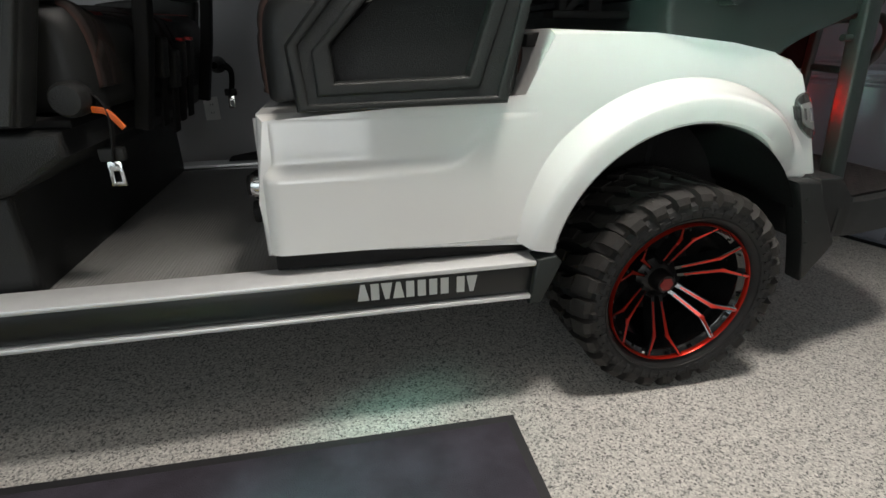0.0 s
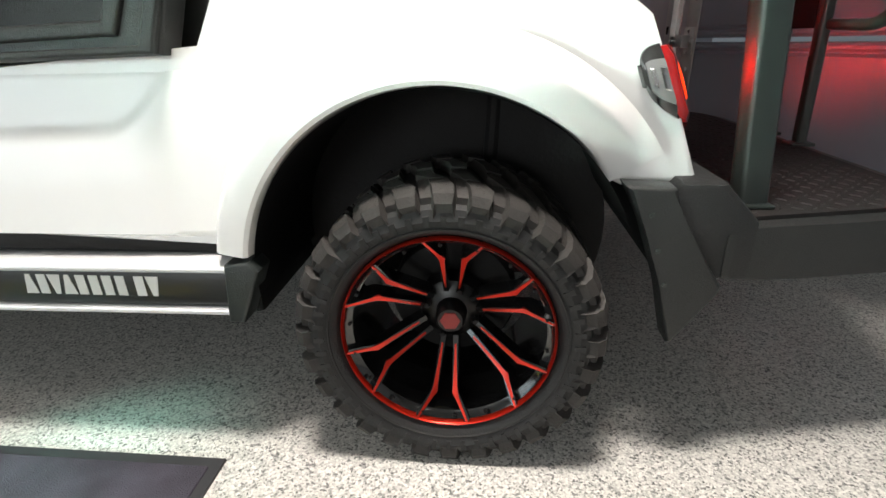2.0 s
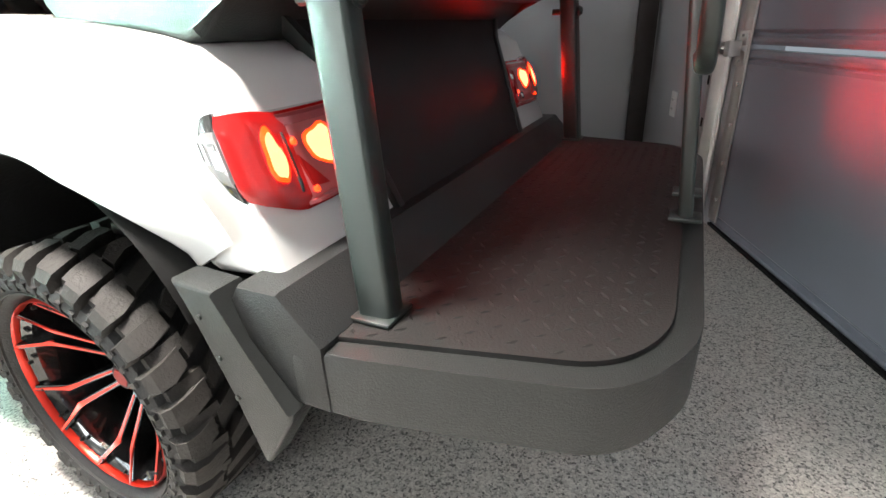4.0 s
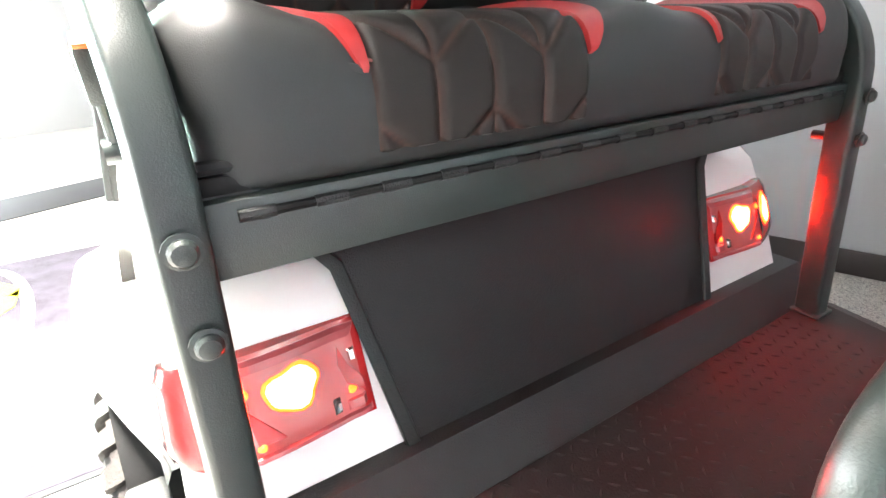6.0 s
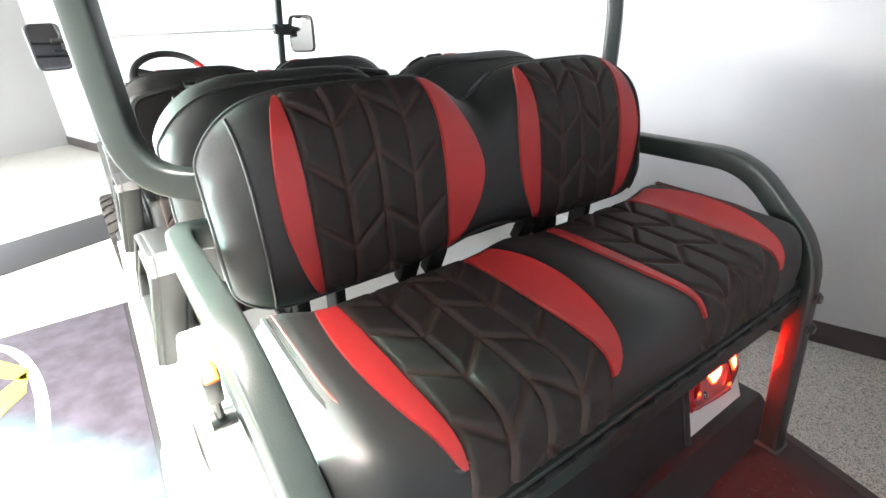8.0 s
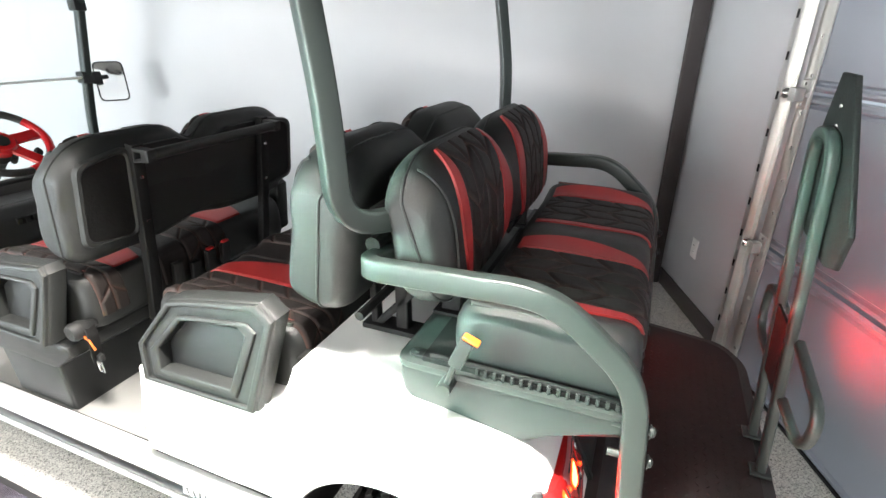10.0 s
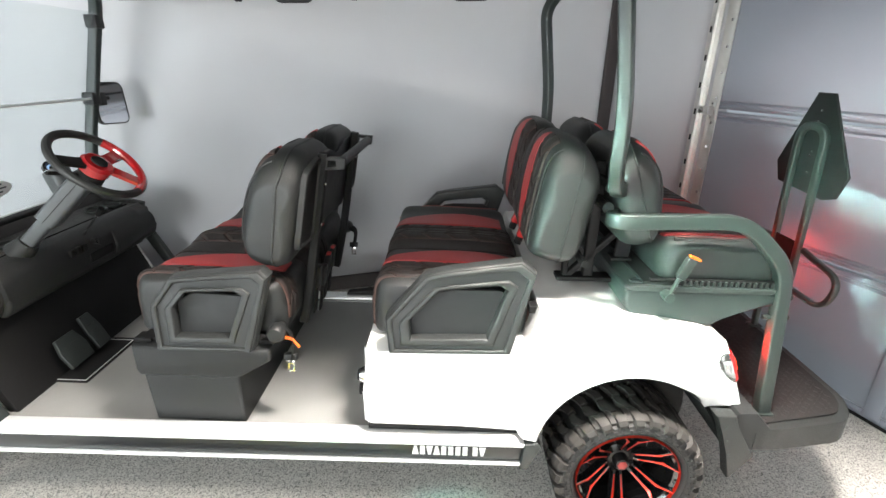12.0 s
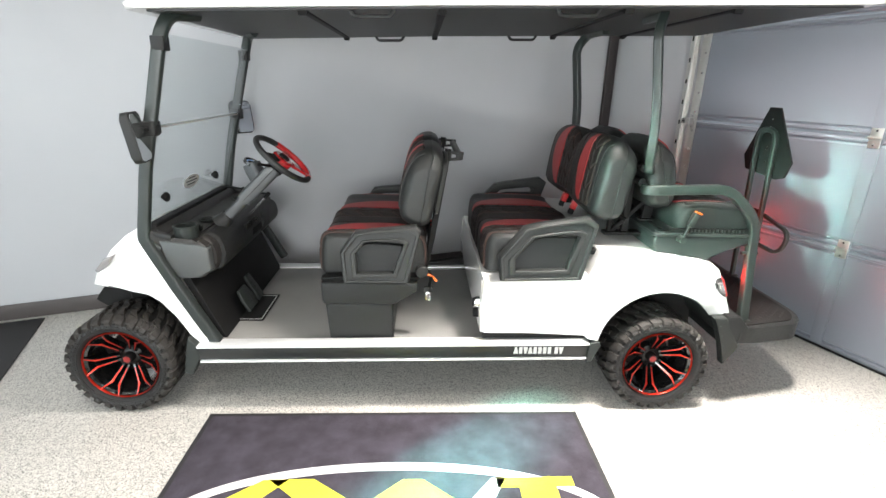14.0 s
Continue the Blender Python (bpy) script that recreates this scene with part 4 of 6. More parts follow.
for fl in (False, True):
    g = (lambda b: far(b)) if fl else (lambda b: b)
    gf = (lambda b: far(b, CF)) if fl else (lambda b: b)
    rail = part("grab_rail", g(sweep(fillet([(-0.06, 0.30, 1.088), (-0.145, 0.146, 1.092), (0.268, 0.148, 1.104), (0.432, 0.160, 0.955), (0.474, 0.140, 0.432)], 0.075, 7), SQ)), M_TUBE, cart,
                "dark powder-coated square tube grab rail")
    part("rail_foot", g(box((0.446, 0.110, 0.4315), (0.502, 0.170, 0.438), 0.003)), M_TUBE, rail)
    for z in (0.858, 0.785):
        part("bolt", g(join(rod((0.40, 0.157, z), (0.470, 0.157, z), 0.008), move(lathe([(0.0, 0.0), (0.008, -0.002), (0.0105, -0.005), (0.0105, -0.008), (0.014, -0.009), (0.014, -0.011)], 14, "z"), pose(0.484 - (z - 0.785) * 0.08, 0.157, z, 0, -90, 0) @ pose(0, 0, 0, 180)))), M_TUBE, rail)
    part("roof_strut", g(sweep(fillet([(-0.03, 0.32, 1.175), (-0.150, 0.118, 1.185), (-0.152, 0.112, 1.42), (-0.200, 0.118, 1.77), (-0.155, 0.17, 1.845), (-0.13, 0.42, 1.850)], 0.09, 7), SQ)), M_TUBE, cart,
         "dark powder-coated rear roof strut")
    part("windscreen_post", gf(sweep(fillet([(-2.36, 0.105, 0.79), (-2.425, 0.098, 0.83), (-2.36, 0.098, 1.165), (-2.215, 0.098, 1.71), (-2.185, 0.13, 1.775), (-2.12, 0.24, 1.785)], 0.05, 6), rounded(0.036, 0.050, 0.01))), M_TUBE, cart,
         "dark powder-coated windscreen post")
    for z, x in ((1.665, -2.226), (1.335, -2.312)):
        part("screen_clip", gf(box((x - 0.028, 0.078, z - 0.028), (x + 0.026, 0.135, z + 0.028), 0.006)), M_BLACKPL, cart)
roof = part("roof", side([(-2.30, 1.775), (-2.31, 1.800), (-2.26, 1.828), (-1.1, 1.872), (0.50, 1.925), (0.66, 1.915), (0.675, 1.885), (0.60, 1.880), (-1.1, 1.826), (-2.26, 1.782)],
                                                      0.02, 2 * C - 0.02, 0.016, 3), M_WHITE, cart, "long white canopy roof with black underside")
under = part("roof_lining", side([(-2.235, 1.774), (-1.1, 1.820), (0.60, 1.872), (0.60, 1.877), (-1.1, 1.826), (-2.235, 1.781)], 0.055, 2 * C - 0.055), M_ROOFUNDER, roof, "black roof underside")
for x in (-1.65, -1.1, -0.35, 0.1):
    z = 1.80 + (x + 1.65) * 0.032
    part("roof_bow", sweep(fillet([(x, 0.075, z - 0.01), (x, 0.12, z + 0.004), (x, 2 * C - 0.12, z + 0.004), (x, 2 * C - 0.075, z - 0.01)], 0.03, 4), rounded(0.035, 0.022, 0.006)), M_DARK, roof)
for x in (-1.38, -0.55):
    for y in (0.10, 2 * C - 0.10):
        z = 1.797 + (x + 1.65) * 0.032
        part("roof_handle", sweep(fillet([(x - 0.09, y, z + 0.012), (x - 0.075, y, z - 0.022), (x + 0.075, y, z - 0.018), (x + 0.09, y, z + 0.014)], 0.02, 4), rounded(0.022, 0.016, 0.005)), M_BLACKPL, roof)

# windscreen in two leaves
def wx(z):
    return -2.425 + (z - 0.83) * (0.21 / 0.88)


for z0, z1, dx in ((0.885, 1.335, 0.0), (1.337, 1.70, 0.014)):
    ob = part("windscreen", extrude_poly([(0.115, z0), (2 * CF - 0.115, z0), (2 * CF - 0.115, z1), (0.115, z1)], lambda p, q, s: (wx(q) + s + dx, p, q), -0.003, 0.003), M_GLASS, cart, "clear folding windscreen leaf", 0)
    ob.visible_shadow = False
part("screen_hinge", rod((wx(1.336) + 0.006, 0.11, 1.336), (wx(1.336) + 0.006, 2 * CF - 0.11, 1.336), 0.006, 8), M_PLATE, cart)
for y in (0.225, 0.80):
    part("screen_knob", move(join(lathe([(0.0, 0.034), (0.015, 0.032), (0.019, 0.024), (0.017, 0.010), (0.010, 0.004), (0.010, 0.0)], 14, "z"), box((-0.022, -0.006, 0.012), (0.022, 0.006, 0.030), 0.003)), pose(wx(1.01) + 0.003, y, 1.01, 0, 90, 0)), M_DARK, cart)
on_screen = lambda p, q, s: (wx(q) + s, p, q)
sticker = part("screen_sticker", extrude_poly([(0.53 + 0.088 * math.cos(a * math.pi / 14), 1.026 + 0.034 * math.sin(a * math.pi / 14)) for a in range(28)], on_screen, 0.0035, 0.0045), M_PLATE, cart, "pale oval sticker on the windscreen", smooth=0)
for k, w in enumerate((0.040, 0.062, 0.046)):
    part("sticker_bar", extrude_poly([(0.53 - w, 1.042 - 0.016 * k), (0.53 + w, 1.042 - 0.016 * k), (0.53 + w, 1.048 - 0.016 * k), (0.53 - w, 1.048 - 0.016 * k)], on_screen, 0.0046, 0.0052), M_COLUMN, sticker, smooth=0)

# mirrors
for fl in (False, True):
    g = (lambda b: far(b, CF + 0.02)) if fl else (lambda b: b)
    pts = fillet([(0, -0.070, -0.10), (0, 0.070, -0.10), (0, 0.070, 0.10), (0, -0.070, 0.10)], 0.028, 4, True)
    mm = pose(-2.315, 0.015, 1.305, 0, -8, 34 if fl else 12)
    mi = part("side_mirror", g(move(extrude_poly([(p.y, p.z) for p in pts], lambda p, q, s: (s, p, q), -0.035, 0.0, 0.010), mm)), M_BLACKPL, cart, "black side mirror on the windscreen post")
    part("mirror_glass", g(move(extrude_poly([(p.y * 0.9, p.z * 0.94) for p in pts], lambda p, q, s: (s, p, q), 0.0005, 0.002), mm)), M_MIRROR, mi)
    part("mirror_arm", g(join(rod((-2.315, 0.03, 1.33), (-2.318, 0.10, 1.33), 0.010), box((-2.345, 0.075, 1.30), (-2.29, 0.125, 1.36), 0.005))), M_BLACKPL, mi)

# steering
sw = Vector((-1.866, 0.428, 1.164))
ax = Vector((0.66, 0, 0.75)).normalized()
SM = Matrix.Translation(sw) @ ax.to_track_quat("Z", "X").to_matrix().to_4x4()
steer = part("steering_wheel", move(sweep([(0.152 * math.cos(a), 0.152 * math.sin(a), 0) for a in [2 * math.pi * i / 48 for i in range(48)]], circle(0.0145, 10), True, up=(0, 0, 1)), SM), M_VINYL, cart,
             "black steering wheel with gloss red spokes")
part("steering_hub", move(lathe([(0.0, 0.012), (0.045, 0.010), (0.055, 0.0), (0.05, -0.03), (0, -0.03)], 24, "z"), SM), M_REDGLOSS, steer)
for a, mt in ((213, M_REDGLOSS), (277, M_REDGLOSS), (65, M_DARK)):
    part("steering_spoke", move(plan([(0.028, -0.026), (0.085, -0.016), (0.146, -0.024), (0.146, 0.024), (0.085, 0.016), (0.028, 0.026)], -0.010, 0.003, 0.004, 2), SM @ pose(0, 0, 0, 0, 0, a)), mt, steer)
run = [radians(187 + 116 * i / 24) for i in range(25)]
part("rim_inlay", move(sweep([(0.150 * math.cos(a), 0.150 * math.sin(a), 0.0015) for a in run], circle(0.0156, 10)), SM), M_REDGLOSS, steer, "gloss red inlay of the rim")
part("steering_badge", move(lathe([(0.0, 0.016), (0.026, 0.0155), (0.028, 0.010)], 20, "z"), SM), M_DARK, steer)
col_foot = Vector((-2.165, 0.372, 0.862))
down = (col_foot - sw).normalized()
col = part("steering_column", sweep([sw + down * 0.05, sw + down * 0.20, col_foot], rounded(0.046, 0.050, 0.012)), M_COLUMN, cart, "light grey plastic steering column")
part("column_shroud", sweep([sw + down * 0.065, sw + down * 0.10, sw + down * 0.26, sw + down * 0.285], rounded(0.074, 0.072, 0.014)), M_COLUMN, col)
part("shroud_seam", sweep([sw + down * 0.064, sw + down * 0.286], rounded(0.0755, 0.003, 0.001)), M_DARK, col)
part("column_boot", move(lathe([(0.0, 0.03), (0.034, 0.03), (0.040, 0.0), (0.050, -0.03), (0.0, -0.03)], 20, "z"), Matrix.Translation(col_foot) @ (-down).to_track_quat("Z", "X").to_matrix().to_4x4()), M_BLACKPL, col)
part("column_collar", move(lathe([(0.0, -0.028), (0.034, -0.028), (0.042, -0.04), (0.040, -0.075), (0.0, -0.075)], 24, "z"), SM), M_DARK, col)
part("turn_lever", sweep(fillet([sw - ax * 0.06, sw - ax * 0.055 + Vector((-0.03, -0.07, 0.02)), sw - ax * 0.05 + Vector((-0.05, -0.13, 0.03))], 0.03, 4), circle(0.007, 8)), M_DARK, col)
part("direction_switch", move(box((-0.030, -0.056, -0.105), (0.024, -0.036, -0.062), 0.006), SM), M_BLACKPL, col)
# gauge in a pod that rises from the shroud
GM = Matrix.Translation((-2.022, 0.43, 1.140)) @ Vector((0.50, -0.10, 0.86)).to_track_quat("Z", "X").to_matrix().to_4x4()
pod = part("gauge_pod", sweep([(-1.985, 0.415, 1.060), (-2.010, 0.424, 1.105), GM @ Vector((0, 0, -0.004))], rounded(0.072, 0.076, 0.020)), M_COLUMN, col, "light grey gauge pod on the column")
part("gauge_bezel", move(lathe([(0.0, 0.0), (0.030, 0.0), (0.034, 0.010), (0.040, 0.010), (0.042, -0.004), (0.0, -0.008)], 28, "z"), GM), M_GLOSSBLACK, pod)
part("gauge_face", move(lathe([(0.0, 0.003), (0.020, 0.003), (0.020, 0.001)], 24, "z"), GM), M_DARK, pod)
part("gauge_ring", move(lathe([(0.0205, 0.0015), (0.0205, 0.0035), (0.0275, 0.0035), (0.0275, 0.0015)], 28, "z"), GM), M_SCREEN, pod, "blue-lit gauge ring")


def smooth_loop(pts, times=2):
    for _ in range(times):
        out = []
        for i, p in enumerate(pts):
            q = pts[(i + 1) % len(pts)]
            out += [(p[0] * 0.75 + q[0] * 0.25, p[1] * 0.75 + q[1] * 0.25), (p[0] * 0.25 + q[0] * 0.75, p[1] * 0.25 + q[1] * 0.75)]
        pts = out
    return pts


def pad_point(x, z, y, cx, cz, y0, y1, crown, r, flat=1.0):
    """A point of the pad's skin: the outline drawn in along a round curve towards both ends."""
    u = max(0.0, min(1.0, min(y - y0, y1 - y) / r))
    ins = 0.72 * r * (1 - math.sqrt(max(0.0, 1 - (1 - u) ** 2.2)))
    d = Vector((x - cx, z - cz))
    k = max(0.15, (d.length - ins) / d.length)
    d.x, d.y = d.x * k, d.y * (1 - (1 - k) * flat)
    zz = cz + d.y
    return Vector((cx + d.x, y, crown(y, zz) if crown else zz))


def pad(loop, y0, y1, crown=None, r=0.07, flat=1.0):
    """An upholstered pad: the outline (x, z) carried across from y0 to y1, rounded at its ends."""
    cx, cz = sum(p[0] for p in loop) / len(loop), sum(p[1] for p in loop) / len(loop)
    bm = bmesh.new()
    near = [r * (1 - math.cos(math.pi / 2 * i / 9)) for i in range(10)]
    ys = [y0 + a for a in near] + [y0 + r + (y1 - y0 - 2 * r) * i / 40 for i in range(1, 40)] + [y1 - a for a in near[::-1]]
    rings = [[bm.verts.new(pad_point(x, z, y, cx, cz, y0, y1, crown, r, flat)) for x, z in loop] for y in ys]
    n = len(loop)
    for a, b in zip(rings, rings[1:]):
        for i in range(n):
            bm.faces.new((a[i], a[(i + 1) % n], b[(i + 1) % n], b[i]))
    bm.faces.new(rings[0])
    bm.faces.new(rings[-1][::-1])
    return bm


def pad_seam(loop, y0, y1, crown, r, top, low):
    """The welt where front and rear covers meet: along the top, down both ends and back along the foot."""
    cx, cz = sum(p[0] for p in loop) / len(loop), sum(p[1] for p in loop) / len(loop)
    out = []
    steps = [i / 14 for i in range(15)]
    ease = [0.5 - 0.5 * math.cos(math.pi * i / 44) for i in range(45)]
    at = lambda k, y: pad_point(loop[k][0], loop[k][1], y, cx, cz, y0, y1, crown, r, 0.62)
    out += [at(top, y0 + (y1 - y0) * e) for e in ease]
    a, b = at(top, y1), at(low, y1)
    out += [a.lerp(b, e) + Vector((0, 0.001, 0)) for e in steps[1:-1]]
    out += [at(low, y1 + (y0 - y1) * e) for e in ease]
    a, b = at(low, y0), at(top, y0)
    out += [a.lerp(b, e) - Vector((0, 0.001, 0)) for e in steps[1:-1]]
    return out


def outward(loop):
    """Arc length and outward normals along an open run of outline points."""
    pts = [Vector(p) for p in loop]
    s = [0.0]
    for a, b in zip(pts, pts[1:]):
        s.append(s[-1] + (b - a).length)
    nr = []
    for i in range(len(pts)):
        t = pts[min(i + 1, len(pts) - 1)] - pts[max(i - 1, 0)]
        nr.append(Vector((t.y, -t.x)).normalized())
    return pts, s, nr


def resample(run, step):
    pts, s, _ = outward(run)
    n = max(4, int(s[-1] / step))
    out, k = [], 0
    for i in range(n + 1):
        d = s[-1] * i / n
        while k < len(s) - 2 and s[k + 1] < d:
            k += 1
        t = (d - s[k]) / max(1e-9, s[k + 1] - s[k])
        out.append(tuple(pts[k].lerp(pts[k + 1], t)))
    return out


def patch(run, ya, yb, lift, ny, crown=None, flip=1, seam=None):
    """A covering laid on a pad along an open run of its outline; ya and yb give its edges at fraction q; lift(s, f, q) its height."""
    pts, s, nr = outward(run)
    bm = bmesh.new()
    layer = bm.verts.layers.float.new("seam") if seam else None
    grid = []
    for i, p in enumerate(pts):
        q = s[i] / s[-1]
        row = []
        a, b = ya(q), yb(q)
        for j in range(ny + 1):
            f = j / ny
            h = lift(s[i], f, q) if 0 < j < ny and 0 < i < len(pts) - 1 else -0.004
            y = a + (b - a) * f
            w = p + nr[i] * h * flip
            z = w.y
            if crown:
                z = crown(y, z)
            v = bm.verts.new((w.x, y, z))
            if seam:
                v[layer] = seam(s[i], f)
            row.append(v)
        grid.append(row)
    for i in range(len(pts) - 1):
        for j in range(ny):
            bm.faces.new((grid[i][j], grid[i + 1][j], grid[i + 1][j + 1], grid[i][j + 1]))
    return bm


def chevron(width, pitch=0.098, depth=0.0068, cols=4):
    """Quilting: columns of slanted cells, with stitched grooves between them; returns height and seam functions."""
    cw = width / cols

    def groove(s, f, wide):
        y = f * width
        c = min(cols - 1, int(y / cw))
        yy = y - c * cw
        slant = (1 if c % 2 == 0 else -1) * 0.85
        d1 = min(yy, cw - yy)
        ph = (s + slant * (yy - cw / 2)) / pitch
        d2 = abs(ph - round(ph)) * pitch * 0.76
        return max(math.exp(-(d1 / wide) ** 2), math.exp(-(d2 / wide) ** 2))
    return (lambda s, f, q: 0.007 - depth * groove(s, f, 0.0048)), (lambda s, f: groove(s, f, 0.0026))


# widths of the rear bench's red inserts: near outer, near inner, far inner, far outer
WIDE = ((0.050, 0.088, 0.022, 0.088), (0.045, 0.092, 0.055, 0.068))


def bench(cushion, back, face, cushion_run, leaf_run, back_run, notch, mid, ends, cols, seam):
    """A bench: cushion and backrest pads with red inserts and quilted panels. face: 1 if it faces -x, -1 if it faces +x."""
    yc, yb = ends
    top, foot = max(z for x, z in back), min(z for x, z in back)

    def crown(y, z):
        k = max(0.0, min(1.0, (z - top + 0.20) / 0.17))
        d = min(y - yb, 2 * mid - yb - y)
        low = max(0.0, min(1.0, (foot + 0.12 - z) / 0.10))
        drop = notch * math.exp(-((y - mid) / 0.062) ** 2) + 0.062 * max(0.0, 1 - d / 0.17) ** 2.2
        return z - k * drop + low * (0.028 * math.exp(-((y - mid) / 0.11) ** 2) + 0.012 * max(0.0, 1 - d / 0.10) ** 2)
    level = max(z for x, z in cushion)

    rise = 0.016 if face > 0 else 0.023

    def hump(y, z):
        k = max(0.0, min(1.0, (z - level + 0.06) / 0.05))
        d = min(y - yc, 2 * mid - yc - y)
        return z + k * (rise * math.exp(-((d - 0.05) / 0.05) ** 2) + 0.014 * math.exp(-((y - mid) / 0.055) ** 2))
    cu = part("seat_cushion", pad(cushion, yc, 2 * mid - yc, hump, 0.064, 0.45), M_VINYL, cart, "black vinyl bench cushion with red inserts")
    ba = part("seat_backrest", pad(back, yb, 2 * mid - yb, crown, 0.085, 0.62), M_VINYL, cart, "black vinyl bench backrest with red inserts")
    for y in (yb + 0.052, 2 * mid - yb - 0.052):
        part("piping", sweep([(x, y, crown(y, z)) for x, z in resample(back_run, 0.02)], circle(0.0032, 6)), M_VINYL, ba)
    rear = max(x * face for x, z in back) * face
    kt = max(range(len(back)), key=lambda i: back[i][1] - abs(back[i][0] - rear + 0.055 * face) * 0.6)
    kl = min(range(len(back)), key=lambda i: back[i][1] + abs(back[i][0] - back[kt][0] + (0.055 if face > 0 else 0.10) * face) * 0.6)
    part("piping", sweep(pad_seam(back, yb, 2 * mid - yb, crown, 0.085, kt, kl), circle(0.0036, 6), True), M_VINYL, ba)
    for m in (lambda y: y, lambda y: 2 * mid - y):
        line = [Vector((p.x, p.y, hump(p.y, p.z))) for p in fillet([(x, m(y), z) for x, y, z in seam], 0.05, 6)]
        part("piping", sweep(line, circle(0.0052, 6)), M_VINYL, cu)
        part("stitching", sweep([p + Vector((-0.003 * face, 0.012 * (1 if m(0) == 0 else -1), 0.0055)) for p in line], circle(0.0017, 5)), M_STITCH, cu)
    bulge = lambda q: math.sin(math.pi * min(1, max(0.0, q))) ** 0.7
    for ob, run, leaf, cr, wide in ((cu, cushion_run, leaf_run, hump, WIDE[0]), (ba, back_run, back_run, crown, WIDE[1])):
        run, leaf = resample(run, 0.0042), resample(leaf, 0.0055)
        reach = 0.80 if ob is cu else 1.0
        swell = lambda q: bulge(q * reach)
        bands = []                # edges of each covering: a start, an end, and how far a curved edge swells
        if face > 0:
            # near quilt, red, plain strip, far quilt, red
            n0, n1, n2, f0, f1, f2 = cols
            n0 = n0 if ob is cu else yb + 0.088
            bands += [(n0, 0, n1, 0, M_QUILT, True), (n1, 0, n1 + 0.012, n2 - n1 - 0.012, M_RED, False), (n2 + 0.001, 0, f0, 0, M_QUILT, None),
                      (f0, 0, f1, 0, M_QUILT, True), (f1, 0, f1 + 0.012, f2 - f1 - 0.012, M_RED, False)]
        else:
            q0, q1 = cols
            for m, k, out_w, in_w in ((0, 1, wide[0], wide[1]), (2 * mid, -1, wide[3], wide[2])):
                bands += [(m + k * q0, 0, m + k * q1, 0, M_QUILT, True), (m + k * q1, 0, m + k * (q1 + 0.002), k * in_w, M_RED, False), (m + k * q0, 0, m + k * (q0 - 0.002), -k * out_w, M_RED, False)]
        for ya, sa, yz, sz, mt, kind in bands:
            if ya > yz:
                ya, sa, yz, sz = yz, sz, ya, sa
            quilt, thread = chevron(yz - ya, cols=max(1, round((yz - ya) / 0.056)))
            lift = quilt if kind else ((lambda s, f, q: 0.0055) if kind is False else (lambda s, f, q: 0.0040))
            bm = patch(leaf if kind is False else run, (lambda q: ya + sa * swell(q)), (lambda q: yz + sz * swell(q)), lift, 88 if kind else 18, cr, -face, thread if kind else None)
            part("red_insert" if kind is False else ("quilted_panel" if kind else "plain_panel"), bm, mt, ob, smooth=60)
    return cu, ba


def open_run(loop, i0, i1):
    n = len(loop)
    out = [loop[i0 % n]]
    while i0 % n != i1 % n:
        i0 += 1
        out.append(loop[i0 % n])
    return out


def nearest(loop, p):
    return min(range(len(loop)), key=lambda i: (loop[i][0] - p[0]) ** 2 + (loop[i][1] - p[1]) ** 2)


def bench_at(x0, x1, z0, z1, back_pts, face, notch, mid, ends, cols, fall=0.0):
    """x0: the cushion's front; x1: its rear; fall: by how much the front edge of the top lies lower."""
    d = face
    c = [(x0, z0), (x0, z0 + 0.04), (x0, z1 - fall - 0.05), (x0 + 0.02 * d, z1 - fall - 0.008), (x0 + 0.08 * d, z1 - fall), (x1 - 0.06 * d, z1 - 0.006), (x1, z1 - 0.03), (x1, z0 + 0.02), (x1 - 0.02 * d, z0), (x0 + 0.03 * d, z0)]
    loop = smooth_loop(c, 2)
    bl = smooth_loop(back_pts, 2)
    i0, i1 = nearest(loop, (x0, z0 + 0.015)), nearest(loop, (x1, z0 + 0.05) if d > 0 else (x1 - 0.03 * d, z1 - 0.01))
    i3 = nearest(loop, (x1 - 0.03 * d, z1 - 0.01))
    b0, b1 = nearest(bl, back_pts[0]), nearest(bl, back_pts[4])
    i2 = nearest(loop, (x0 + 0.008 * d, z1 - fall - 0.045))
    run_c, run_l, run_b = open_run(loop, i0, i1), open_run(loop, i2, i3), open_run(bl, b0, b1)
    y = ends[0] + 0.034
    seam = [(x1 - 0.04 * d, y, z1 - 0.012), (x0 + 0.13 * d, y, z1 - fall - 0.002), (x0 + 0.040 * d, y + 0.028, z1 - fall - 0.024), (x0 + 0.007 * d, (ends[0] + 0.10 if d > 0 else cols[0] - 0.004), z1 - fall - 0.040)]
    return bench(loop, bl, d, run_c, run_l, run_b, notch, mid, ends, cols, seam)


bench_at(-1.660, -1.152, 0.655, 0.842, [(-1.283, 0.985), (-1.272, 1.07), (-1.250, 1.16), (-1.216, 1.232), (-1.170, 1.264), (-1.115, 1.266), (-1.076, 1.238), (-1.068, 1.17), (-1.098, 1.02), (-1.130, 0.905), (-1.165, 0.883), (-1.23, 0.890), (-1.276, 0.925)], 1, 0.062, 0.628, (0.165, 0.153),
         (0.199, 0.292, 0.425, 0.545, 0.735, 0.920))
bench_at(-0.865, -0.345, 0.668, 0.852, [(-0.370, 0.985), (-0.356, 1.10), (-0.334, 1.250), (-0.314, 1.305), (-0.280, 1.324), (-0.235, 1.322), (-0.185, 1.290), (-0.154, 1.228), (-0.162, 1.14), (-0.200, 0.96), (-0.230, 0.926), (-0.29, 0.926), (-0.355, 0.950)], 1, 0.058, 0.646, (0.170, 0.166),
         (0.204, 0.372, 0.500, 0.605, 0.812, 1.000))
